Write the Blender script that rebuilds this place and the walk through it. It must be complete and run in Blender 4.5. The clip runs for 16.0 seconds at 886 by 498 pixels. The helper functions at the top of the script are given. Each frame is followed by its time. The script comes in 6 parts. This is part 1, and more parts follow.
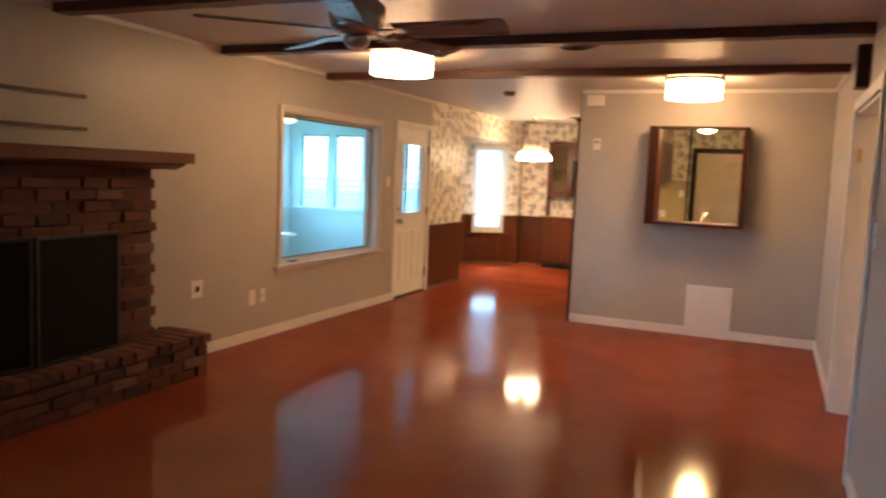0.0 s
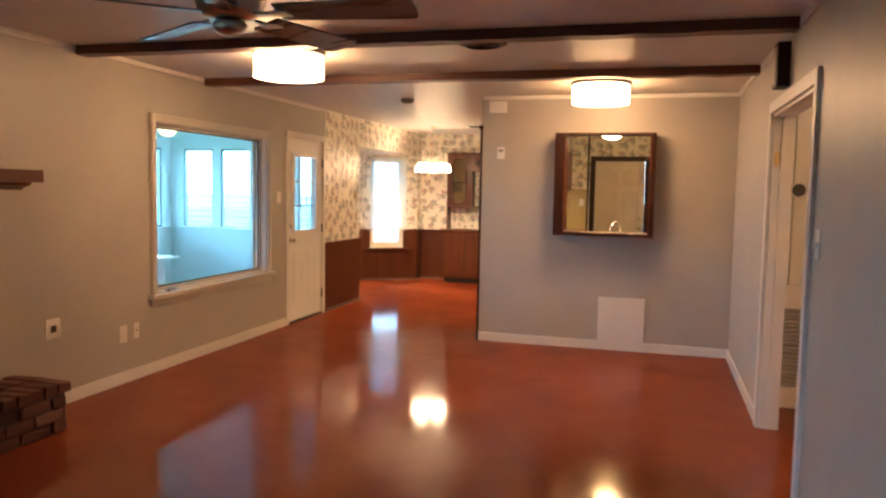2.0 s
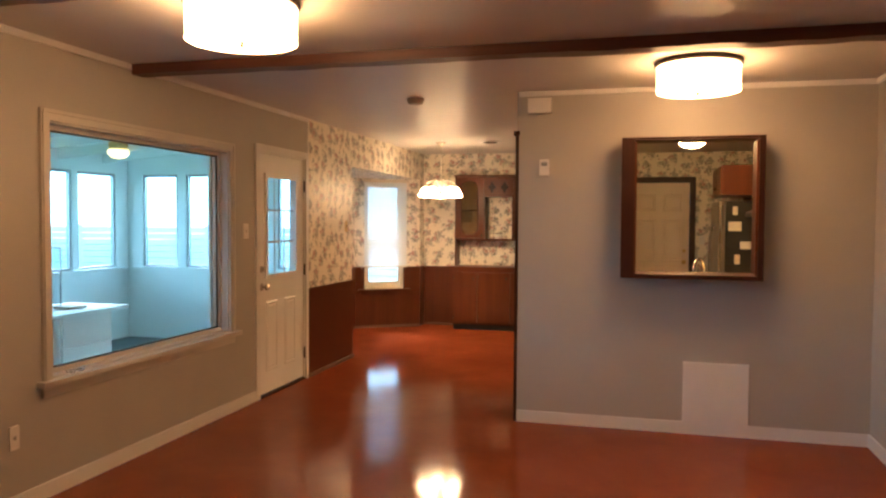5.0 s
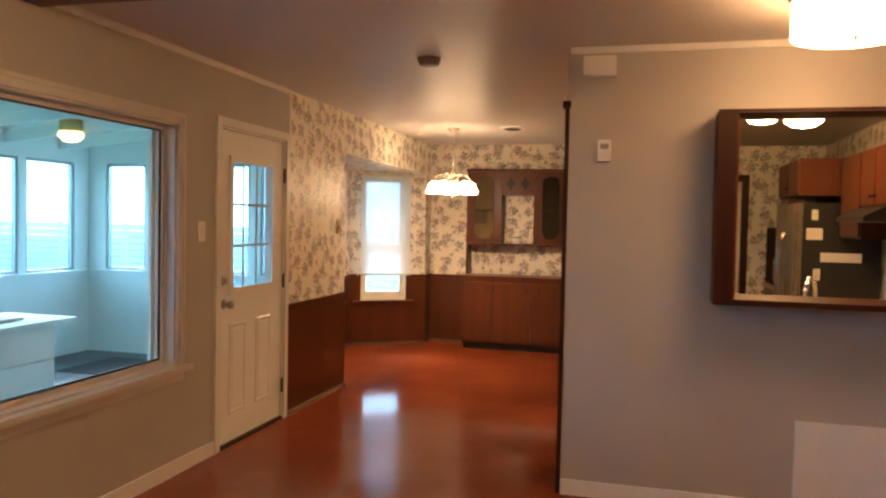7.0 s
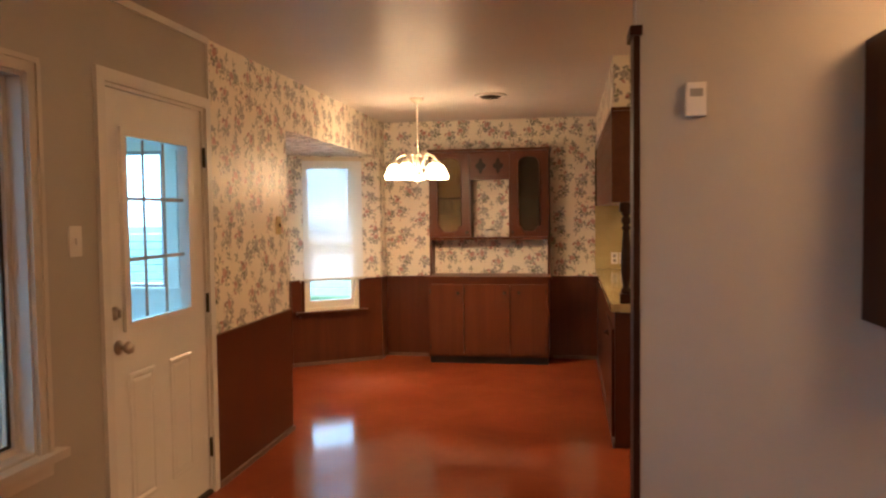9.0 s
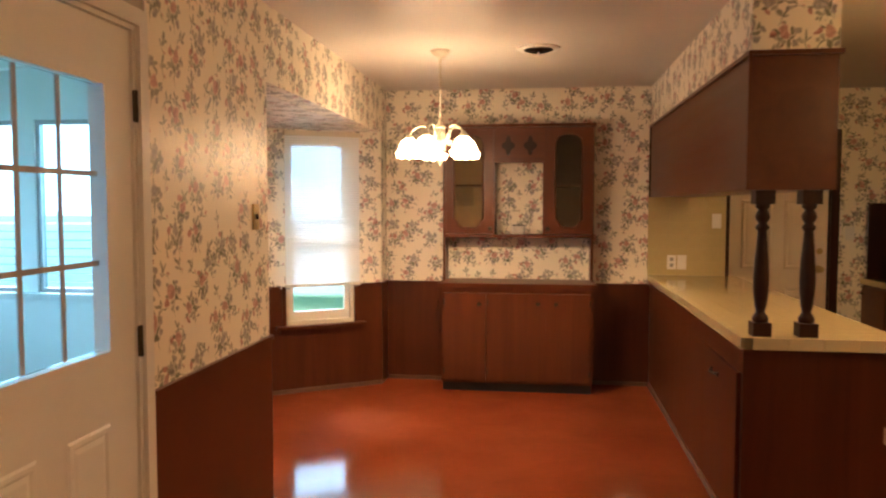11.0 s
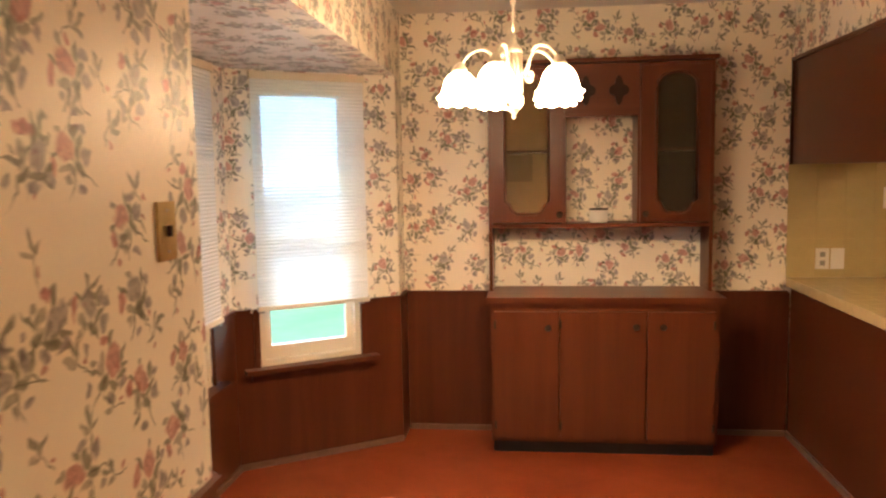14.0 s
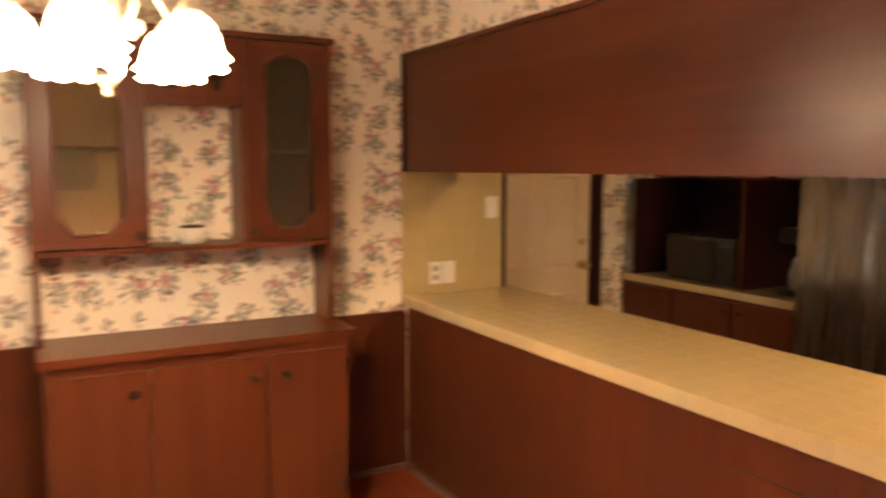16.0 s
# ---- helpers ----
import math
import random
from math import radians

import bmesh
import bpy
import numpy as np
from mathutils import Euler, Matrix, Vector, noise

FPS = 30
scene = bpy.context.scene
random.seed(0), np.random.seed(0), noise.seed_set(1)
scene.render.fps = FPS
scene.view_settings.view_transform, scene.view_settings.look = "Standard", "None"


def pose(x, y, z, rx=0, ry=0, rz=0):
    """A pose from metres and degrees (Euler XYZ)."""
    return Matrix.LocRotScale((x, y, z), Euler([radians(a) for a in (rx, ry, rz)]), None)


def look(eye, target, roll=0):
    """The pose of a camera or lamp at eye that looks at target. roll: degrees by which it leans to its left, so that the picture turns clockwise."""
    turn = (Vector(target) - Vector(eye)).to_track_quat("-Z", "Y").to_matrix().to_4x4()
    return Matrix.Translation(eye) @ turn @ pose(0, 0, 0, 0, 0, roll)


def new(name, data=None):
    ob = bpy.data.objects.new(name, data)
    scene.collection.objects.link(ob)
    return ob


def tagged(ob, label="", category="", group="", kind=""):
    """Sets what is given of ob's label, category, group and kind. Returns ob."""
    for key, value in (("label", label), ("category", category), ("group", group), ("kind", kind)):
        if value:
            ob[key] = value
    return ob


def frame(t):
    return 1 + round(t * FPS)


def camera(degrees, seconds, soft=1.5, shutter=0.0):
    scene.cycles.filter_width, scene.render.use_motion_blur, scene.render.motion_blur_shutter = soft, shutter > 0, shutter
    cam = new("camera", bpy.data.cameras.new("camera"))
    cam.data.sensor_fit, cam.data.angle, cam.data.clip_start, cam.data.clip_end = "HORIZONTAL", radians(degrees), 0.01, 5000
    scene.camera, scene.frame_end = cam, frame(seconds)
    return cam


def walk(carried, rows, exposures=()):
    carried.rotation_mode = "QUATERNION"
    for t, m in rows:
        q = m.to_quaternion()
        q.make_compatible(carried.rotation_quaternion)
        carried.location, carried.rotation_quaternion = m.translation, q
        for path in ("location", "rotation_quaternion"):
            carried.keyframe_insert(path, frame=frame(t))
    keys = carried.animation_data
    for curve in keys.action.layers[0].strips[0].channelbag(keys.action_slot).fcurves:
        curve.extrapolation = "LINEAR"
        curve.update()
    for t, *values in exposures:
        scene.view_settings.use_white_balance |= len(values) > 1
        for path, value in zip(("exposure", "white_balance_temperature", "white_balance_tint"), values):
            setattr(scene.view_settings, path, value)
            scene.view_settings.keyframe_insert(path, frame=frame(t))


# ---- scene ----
cam = camera(61.0, 16.0, 2.3, 0.5)
PATH = [
    (0, (4.076, -7.854, 1.51), (3.282, -6.029, 1.312), 2.4),
    (0.5, (4.01, -7.834, 1.517), (3.409, -5.937, 1.324), 1.7),
    (1, (3.959, -7.773, 1.509), (3.457, -5.846, 1.32), 0.8),
    (1.5, (3.916, -7.6, 1.497), (3.419, -5.672, 1.309), 0.8),
    (2, (3.837, -7.36, 1.508), (3.299, -5.44, 1.352), 1.1),
    (2.5, (3.671, -7.133, 1.494), (3.135, -5.21, 1.374), 0.2),
    (3, (3.528, -6.822, 1.499), (3.013, -4.891, 1.416), 0.5),
    (3.5, (3.452, -6.53, 1.516), (2.922, -4.604, 1.434), 1.2),
    (6, (2.833, -4.854, 1.478), (2.328, -2.92, 1.415), -0.1),
    (6.5, (2.756, -4.528, 1.486), (2.25, -2.593, 1.432), 1.2),
    (7, (2.569, -4.144, 1.484), (2.056, -2.213, 1.413), 1.2),
    (7.5, (2.396, -3.809, 1.486), (1.928, -1.866, 1.41), 0.1),
    (8, (2.276, -3.434, 1.5), (1.809, -1.492, 1.41), 0.4),
    (8.5, (2.105, -3.139, 1.483), (1.688, -1.186, 1.369), 0.1),
    (9, (1.912, -2.812, 1.494), (1.58, -0.842, 1.398), -0.7),
    (11.5, (1.218, -1.043, 1.478), (0.968, 0.937, 1.356), -0.3),
    (12, (1.127, -0.706, 1.516), (0.9, 1.276, 1.376), -0.8),
    (12.5, (1.041, -0.384, 1.521), (0.817, 1.594, 1.333), -0.2),
    (13, (0.906, -0.061, 1.518), (0.64, 1.912, 1.326), -0.2),
    (13.5, (0.773, 0.205, 1.538), (0.515, 2.18, 1.356), -1.1),
    (14, (0.724, 0.51, 1.531), (0.501, 2.487, 1.33), -1.0),
    (14.5, (0.704, 0.73, 1.534), (0.627, 2.718, 1.329), -0.9),
    (15, (0.557, 1.018, 1.574), (0.863, 2.98, 1.336), -2.6),
    (15.5, (0.501, 1.176, 1.551), (1.026, 3.092, 1.323), -0.2),
    (16, (0.509, 1.453, 1.566), (1.471, 3.194, 1.351), 0.1),
]
walk(cam, [(t, look(eye, target, roll)) for t, eye, target, roll in PATH],
     [(0, 2.4, 4700, 5), (2.4, 2.42, 4750, 6), (3, 2.15, 4850, 7), (6, 1.88, 5050, 8), (9, 1.75, 5000, 10), (11.5, 1.88, 5050, 9), (13.5, 2.05, 5000, 8), (14, 1.95, 4950, 8), (15, 1.72, 5050, 8), (15.5, 1.88, 5000, 8), (16, 2.4, 4950, 8)])

# ---- light and exposure ----
world = bpy.data.worlds.new("sky")
scene.world = world
world.use_nodes = True
wn = world.node_tree
sky = wn.nodes.new("ShaderNodeTexSky")
sky.sky_type = "NISHITA"
sky.sun_disc = False
sky.sun_elevation, sky.sun_rotation = radians(36), radians(326)
sky.air_density, sky.dust_density = 1.0, 3.0
wn.links.new(sky.outputs[0], wn.nodes["Background"].inputs[0])
wn.nodes["Background"].inputs[1].default_value = 0.15

sun = new("sun", bpy.data.lights.new("sun", "SUN"))
sun.data.energy, sun.data.angle, sun.data.color = 2.0, radians(18), (1.0, 0.96, 0.9)
sun.matrix_world = look((-6, 9, 8), (0, 0, 0))



# ---- mesh helpers ----
def uvbox(bm):
    """Texture coordinates in metres: along each face's own level direction and up."""
    bm.normal_update()
    uv = bm.loops.layers.uv.verify()
    for f in bm.faces:
        n = f.normal
        flat = abs(n.z) > 0.7
        tx, ty = (1.0, 0.0) if flat else (-n.y, n.x)
        for l in f.loops:
            p = l.vert.co
            l[uv].uv = (p.x, p.y) if flat else (p.x * tx + p.y * ty, p.z)


def box(bm, x0, y0, z0, x1, y1, z1, m=None):
    vs = [bm.verts.new((x, y, z)) for x in (x0, x1) for y in (y0, y1) for z in (z0, z1)]
    if m:
        for v in vs:
            v.co = m @ v.co
    fs = [bm.faces.new([vs[i] for i in q]) for q in ((0, 1, 3, 2), (4, 6, 7, 5), (0, 4, 5, 1), (2, 3, 7, 6), (0, 2, 6, 4), (1, 5, 7, 3))]
    return vs, fs


def lathe(bm, profile, seg=24, m=None, cap=True):
    """A turned shape: profile is a run of (radius, height)."""
    rings = []
    for r, z in profile:
        ring = []
        for i in range(seg):
            a = 2 * math.pi * i / seg
            v = Vector((r * math.cos(a), r * math.sin(a), z))
            ring.append(bm.verts.new(m @ v if m else v))
        rings.append(ring)
    for a, b in zip(rings, rings[1:]):
        for i in range(seg):
            j = (i + 1) % seg
            f = bm.faces.new((a[i], a[j], b[j], b[i]))
            f.smooth = True
    if cap:
        bm.faces.new(list(reversed(rings[0])))
        bm.faces.new(rings[-1])


def tube(bm, pts, r, seg=10, taper=None):
    """A round bar along a run of points."""
    pts = [Vector(p) for p in pts]
    rings = []
    for i, p in enumerate(pts):
        d = (pts[min(i + 1, len(pts) - 1)] - pts[max(i - 1, 0)]).normalized()
        up = Vector((0, 0, 1)) if abs(d.z) < 0.95 else Vector((1, 0, 0))
        a = d.cross(up).normalized()
        b = a.cross(d).normalized()
        rr = r if taper is None else r * taper[i]
        rings.append([bm.verts.new(p + rr * (math.cos(2 * math.pi * k / seg) * a + math.sin(2 * math.pi * k / seg) * b)) for k in range(seg)])
    for a, b in zip(rings, rings[1:]):
        for i in range(seg):
            f = bm.faces.new((a[i], a[(i + 1) % seg], b[(i + 1) % seg], b[i]))
            f.smooth = True
    bm.faces.new(list(reversed(rings[0])))
    bm.faces.new(rings[-1])


def prism(bm, outline, y0, y1, m=None):
    """An outline of (x, z) drawn out from y0 to y1."""
    a = [bm.verts.new((m @ Vector((x, y0, z))) if m else (x, y0, z)) for x, z in outline]
    b = [bm.verts.new((m @ Vector((x, y1, z))) if m else (x, y1, z)) for x, z in outline]
    n = len(outline)
    for i in range(n):
        j = (i + 1) % n
        bm.faces.new((a[i], b[i], b[j], a[j]))
    bm.faces.new(list(reversed(b)))
    bm.faces.new(a)


def part(name, bm, material, parent=None, label="", bevel=0.0, seg=1):
    """Links a bmesh as one mesh object, under parent if there is one."""
    if bevel:
        bmesh.ops.bevel(bm, geom=[e for e in bm.edges if len(e.link_faces) == 2 and e.calc_face_angle(0) > 0.5], offset=bevel, segments=seg, affect="EDGES", profile=0.6)
    bmesh.ops.recalc_face_normals(bm, faces=bm.faces)
    uvbox(bm)
    me = bpy.data.meshes.new(name)
    bm.to_mesh(me)
    bm.free()
    me.materials.append(material)
    ob = new(name, me)
    if parent:
        ob.parent = parent
        ob.matrix_parent_inverse = parent.matrix_basis.inverted()
    if label:
        tagged(ob, label)
    return ob


def boxes(name, material, runs, parent=None, label="", bevel=0.0, seg=1):
    bm = bmesh.new()
    for r in runs:
        box(bm, *r)
    return part(name, bm, material, parent, label, bevel, seg)


def thing(name, label, category, at=(0, 0, 0), group="", kind=""):
    ob = new(name)
    ob.location = at
    ob.empty_display_size = 0.05
    bpy.context.view_layer.update()
    return tagged(ob, label, category, group, kind)


def structure(ob, label, category):
    return tagged(ob, label, category, kind="structure")


def wall(name, material, axis, c0, c1, a0, a1, z0, z1, holes=(), label="", category="wall"):
    """A wall across axis ('x' or 'y') from c0 to c1 thick, a0 to a1 long, with holes (a, a, z, z)."""
    bm = bmesh.new()
    cuts = sorted({a0, a1, *(h[0] for h in holes), *(h[1] for h in holes)})
    for a, b in zip(cuts, cuts[1:]):
        spans, z = [], z0
        for h in sorted((h for h in holes if h[0] <= a and h[1] >= b), key=lambda h: h[2]):
            spans.append((z, h[2]))
            z = h[3]
        spans.append((z, z1))
        for p, q in spans:
            if q - p > 1e-4:
                if axis == "x":
                    box(bm, c0, a, p, c1, b, q)
                else:
                    box(bm, a, c0, p, b, c1, q)
    return structure(part(name, bm, material), label, category)


# ---- materials ----
def material(name, color=(0.5, 0.5, 0.5), rough=0.5, metal=0.0, spec=0.5, coat=0.0):
    m = bpy.data.materials.new(name)
    m.use_nodes = True
    b = m.node_tree.nodes["Principled BSDF"]
    b.inputs["Base Color"].default_value = (*color, 1)
    b.inputs["Roughness"].default_value = rough
    b.inputs["Metallic"].default_value = metal
    b.inputs["Specular IOR Level"].default_value = spec
    b.inputs["Coat Weight"].default_value = coat
    return m


class Nodes:
    """Short hand for wiring a material."""

    def __init__(self, m):
        self.m, self.t = m, m.node_tree
        self.b = self.t.nodes["Principled BSDF"]

    def add(self, kind, operation="", clamp=False):
        n = self.t.nodes.new("ShaderNode" + kind)
        if operation:
            n.operation = operation
        if clamp:
            n.use_clamp = True
        return n

    def link(self, a, b):
        self.t.links.new(a, b)

    def coord(self, which="Object", scale=(1, 1, 1)):
        mp = self.add("Mapping")
        mp.inputs["Scale"].default_value = scale
        self.link(self.add("TexCoord").outputs[which], mp.inputs["Vector"])
        return mp.outputs[0]

    def noise(self, vec, scale, detail=4.0, rough=0.55, distort=0.0):
        n = self.add("TexNoise")
        n.inputs["Scale"].default_value, n.inputs["Detail"].default_value = scale, detail
        n.inputs["Roughness"].default_value, n.inputs["Distortion"].default_value = rough, distort
        self.link(vec, n.inputs["Vector"])
        return n.outputs["Fac"]

    def ramp(self, fac, stops):
        r = self.add("ValToRGB")
        e = r.color_ramp.elements
        while len(e) < len(stops):
            e.new(0.5)
        for x, (p, c) in zip(e, stops):
            x.position, x.color = p, (*c, 1) if len(c) == 3 else c
        self.link(fac, r.inputs[0])
        return r.outputs[0]

    def mix(self, fac, a, b, mode="MIX"):
        n = self.add("Mix")
        n.data_type, n.blend_type = "RGBA", mode
        for sock, v in ((n.inputs[0], fac), (n.inputs[6], a), (n.inputs[7], b)):
            if isinstance(v, (int, float)):
                sock.default_value = v
            elif isinstance(v, tuple):
                sock.default_value = (*v, 1)
            else:
                self.link(v, sock)
        return n.outputs[2]

    def math(self, op, a, b=0.0, clamp=False):
        n = self.add("Math", op, clamp)
        for sock, v in zip(n.inputs, (a, b)):
            if isinstance(v, (int, float)):
                sock.default_value = v
            else:
                self.link(v, sock)
        return n.outputs[0]

    def color(self, out):
        self.link(out, self.b.inputs["Base Color"])

    def rough(self, out):
        self.link(out, self.b.inputs["Roughness"])

    def bump(self, height, strength=0.2, distance=0.005):
        n = self.add("Bump")
        n.inputs["Strength"].default_value, n.inputs["Distance"].default_value = strength, distance
        self.link(height, n.inputs["Height"])
        self.link(n.outputs[0], self.b.inputs["Normal"])


def mottled(name, dark, light, scale=6.0, rough=0.5, fine=180.0, bump=0.08, spec=0.5, metal=0.0, coat=0.0):
    m = material(name, light, rough, metal, spec, coat)
    n = Nodes(m)
    v = n.coord()
    n.color(n.mix(n.noise(v, fine, 2), n.ramp(n.noise(v, scale, 5), [(0.3, dark), (0.7, light)]), light, "MIX"))
    n.rough(n.math("ADD", n.math("MULTIPLY", n.noise(v, scale * 3, 3), 0.14), rough - 0.07))
    n.bump(n.noise(v, fine, 3), bump, 0.003)
    return m


def wood(name, dark, mid, light, rough=0.35, along="z", grain=14.0, coat=0.0, spec=0.5):
    """Stained wood with its grain along an axis."""
    m = material(name, mid, rough, spec=spec, coat=coat)
    n = Nodes(m)
    k = 0.06
    v = n.coord(scale=tuple(k if a == along else 1.0 for a in "xyz"))
    g = n.noise(v, grain, 6, 0.62, 0.8)
    streak = n.noise(v, grain * 9, 3, 0.6)
    base = n.ramp(g, [(0.28, dark), (0.5, mid), (0.75, light)])
    n.color(n.mix(n.math("MULTIPLY", streak, 0.35), base, dark))
    n.rough(n.math("ADD", n.math("MULTIPLY", g, 0.16), rough - 0.08))
    n.bump(streak, 0.06, 0.002)
    return m


def floral(name, ground=(0.86, 0.79, 0.65)):
    """Cream wallpaper with trailing roses, blue buds and grey-green leaves."""
    m = material(name, ground, 0.42)
    n = Nodes(m)
    uv = n.coord("UV")
    warp = n.add("VectorMath", "ADD")
    nz = n.add("TexNoise")
    nz.inputs["Scale"].default_value, nz.inputs["Detail"].default_value = 22.0, 2.0
    n.link(uv, nz.inputs["Vector"])
    sc = n.add("VectorMath", "MULTIPLY_ADD")
    sc.inputs[1].default_value, sc.inputs[2].default_value = (0.045, 0.045, 0.0), (-0.0225, -0.0225, 0.0)
    n.link(nz.outputs["Color"], sc.inputs[0])
    n.link(uv, warp.inputs[0])
    n.link(sc.outputs[0], warp.inputs[1])
    v = warp.outputs[0]

    def below(d, r, soft):
        return n.math("DIVIDE", n.math("SUBTRACT", r, d), soft, True)

    def field(scale, randomness, offset):
        """One motif per cell: its own turned plane, and two random numbers."""
        mp = n.add("Mapping")
        mp.inputs["Location"].default_value = (*offset, 0)
        n.link(v, mp.inputs["Vector"])
        vo = n.add("TexVoronoi")
        vo.voronoi_dimensions = "2D"
        vo.inputs["Scale"].default_value, vo.inputs["Randomness"].default_value = scale, randomness
        n.link(mp.outputs[0], vo.inputs["Vector"])
        s = n.add("SeparateColor")
        n.link(vo.outputs["Color"], s.inputs[0])
        d = n.add("VectorMath", "SUBTRACT")
        n.link(mp.outputs[0], d.inputs[0])
        n.link(vo.outputs["Position"], d.inputs[1])
        t = n.add("VectorRotate")
        t.rotation_type = "Z_AXIS"
        n.link(d.outputs[0], t.inputs["Vector"])
        n.link(n.math("MULTIPLY", n.math("SUBTRACT", s.outputs[0], 0.5), 2.6), t.inputs["Angle"])
        return t.outputs[0], s.outputs[1], s.outputs[2]

    def petal_shape(plane, x, y, rx, ry, turn, soft=0.42):
        mp = n.add("Mapping")
        mp.vector_type = "TEXTURE"
        mp.inputs["Location"].default_value = (x, y, 0)
        mp.inputs["Rotation"].default_value = (0, 0, turn)
        mp.inputs["Scale"].default_value = (rx, ry, 1)
        n.link(plane, mp.inputs["Vector"])
        ln = n.add("VectorMath", "LENGTH")
        n.link(mp.outputs[0], ln.inputs[0])
        return below(ln.outputs["Value"], 1.0, soft)

    c = n.mix(n.noise(v, 9, 3), ground, tuple(k * 0.94 for k in ground))
    shade = n.noise(v, 60, 3, 0.6)
    leafy = n.ramp(shade, [(0.35, (0.045, 0.055, 0.032)), (0.62, (0.18, 0.19, 0.12))])
    grey = n.ramp(shade, [(0.35, (0.145, 0.145, 0.11)), (0.62, (0.37, 0.35, 0.27))])
    violet = n.ramp(shade, [(0.38, (0.10, 0.092, 0.115)), (0.62, (0.33, 0.30, 0.305))])
    rosy = n.ramp(n.noise(v, 42, 3, 0.6, 1.5), [(0.36, (0.20, 0.035, 0.038)), (0.5, (0.38, 0.095, 0.088)), (0.66, (0.58, 0.30, 0.24))])
    # small loose sprigs between the bouquets
    plane, r1, r2 = field(9.4, 0.9, (3.3, 1.7))
    keep = n.math("GREATER_THAN", r1, 0.12)
    for x, y, rx, ry, a, tone in ((0.0, 0.012, 0.006, 0.022, 0.1, leafy), (0.012, 0.0, 0.005, 0.016, -0.9, leafy), (-0.012, -0.004, 0.006, 0.015, 0.8, grey), (0.004, -0.026, 0.0022, 0.026, 0.25, leafy), (0.016, -0.03, 0.005, 0.008, 0.4, rosy)):
        c = n.mix(n.math("MULTIPLY", n.math("MULTIPLY", petal_shape(plane, x * 1.15, y * 1.15, rx * 1.35, ry * 1.2, a, 0.45), keep), 0.78), c, tone)
    # bouquets: stem, leaves, grey blossoms, a violet bud and a rose
    plane, r1, r2 = field(6.2, 0.75, (0.0, 0.0))
    for x, y, rx, ry, a, tone in ((0.012, -0.055, 0.0025, 0.05, 0.3, leafy), (-0.03, -0.045, 0.003, 0.035, -0.9, leafy),
                                  (0.028, -0.012, 0.010, 0.024, -0.8, leafy), (-0.022, -0.02, 0.011, 0.022, 0.7, grey), (0.006, -0.036, 0.012, 0.020, 0.2, leafy),
                                  (0.036, 0.022, 0.008, 0.020, -0.4, leafy), (-0.040, -0.036, 0.012, 0.009, 0.3, grey), (-0.034, 0.026, 0.007, 0.018, 0.9, leafy),
                                  (0.040, -0.036, 0.016, 0.019, -0.6, violet), (-0.016, -0.070, 0.010, 0.014, 0.5, violet), (0.0, 0.052, 0.008, 0.012, 0.3, grey), (0.052, 0.012, 0.012, 0.016, 0.6, violet), (-0.048, 0.010, 0.013, 0.020, -0.5, rosy)):
        c = n.mix(n.math("MULTIPLY", petal_shape(plane, x * 0.95, y * 0.95, rx * 1.05, ry * 1.05, a), 0.82), c, tone)
    bloom = petal_shape(plane, 0.0, 0.013, 0.025, 0.031, 0.25, 0.3)
    c = n.mix(n.math("MULTIPLY", bloom, 0.74), c, n.mix(n.math("GREATER_THAN", r2, 0.58), rosy, violet))
    n.color(c)
    n.bump(n.noise(v, 300, 2), 0.05, 0.002)
    return m


GREY_PAINT = mottled("grey_wall_paint", (0.375, 0.345, 0.30), (0.43, 0.40, 0.35), 2.5, 0.42, 220, 0.10)
CEILING = mottled("ceiling_paint", (0.56, 0.525, 0.48), (0.63, 0.595, 0.55), 1.5, 0.43, 120, 0.06)
WHITE_TRIM = mottled("white_trim_paint", (0.66, 0.64, 0.60), (0.74, 0.72, 0.68), 5, 0.32, 160, 0.05)
TAUPE_TRIM = mottled("taupe_trim_paint", (0.50, 0.46, 0.40), (0.58, 0.54, 0.47), 5, 0.34, 160, 0.06)
DOOR_WHITE = mottled("white_door_paint", (0.70, 0.69, 0.66), (0.78, 0.77, 0.74), 4, 0.35, 160, 0.05)
WALLPAPER = floral("floral_wallpaper")
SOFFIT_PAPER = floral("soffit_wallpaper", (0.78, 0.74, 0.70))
PANEL = wood("wainscot_wood", (0.066, 0.0162, 0.0038), (0.088, 0.0225, 0.0050), (0.114, 0.0305, 0.0070), 0.34, "z", 9, spec=0.35)
CABINET = wood("cabinet_wood", (0.078, 0.0200, 0.0046), (0.102, 0.0272, 0.0060), (0.130, 0.0360, 0.0080), 0.33, "z", 10, spec=0.35)
CABINET_X = wood("cabinet_wood_level", (0.078, 0.0200, 0.0046), (0.102, 0.0272, 0.0060), (0.130, 0.0360, 0.0080), 0.33, "x", 10, spec=0.35)
CABINET_Y = wood("cabinet_wood_deep", (0.078, 0.0200, 0.0046), (0.102, 0.0272, 0.0060), (0.130, 0.0360, 0.0080), 0.33, "y", 10, spec=0.35)
DUSTY_BASE = mottled("dusty_base_moulding", (0.10, 0.045, 0.022), (0.175, 0.10, 0.06), 14, 0.6)
BEAM = wood("beam_wood", (0.05, 0.016, 0.008), (0.10, 0.032, 0.015), (0.16, 0.055, 0.024), 0.45, "x", 8)
MANTEL = wood("mantel_wood", (0.06, 0.018, 0.009), (0.12, 0.036, 0.016), (0.17, 0.055, 0.022), 0.3, "y", 9)
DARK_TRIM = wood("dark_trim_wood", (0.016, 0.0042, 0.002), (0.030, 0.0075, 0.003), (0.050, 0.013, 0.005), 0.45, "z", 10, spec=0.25)
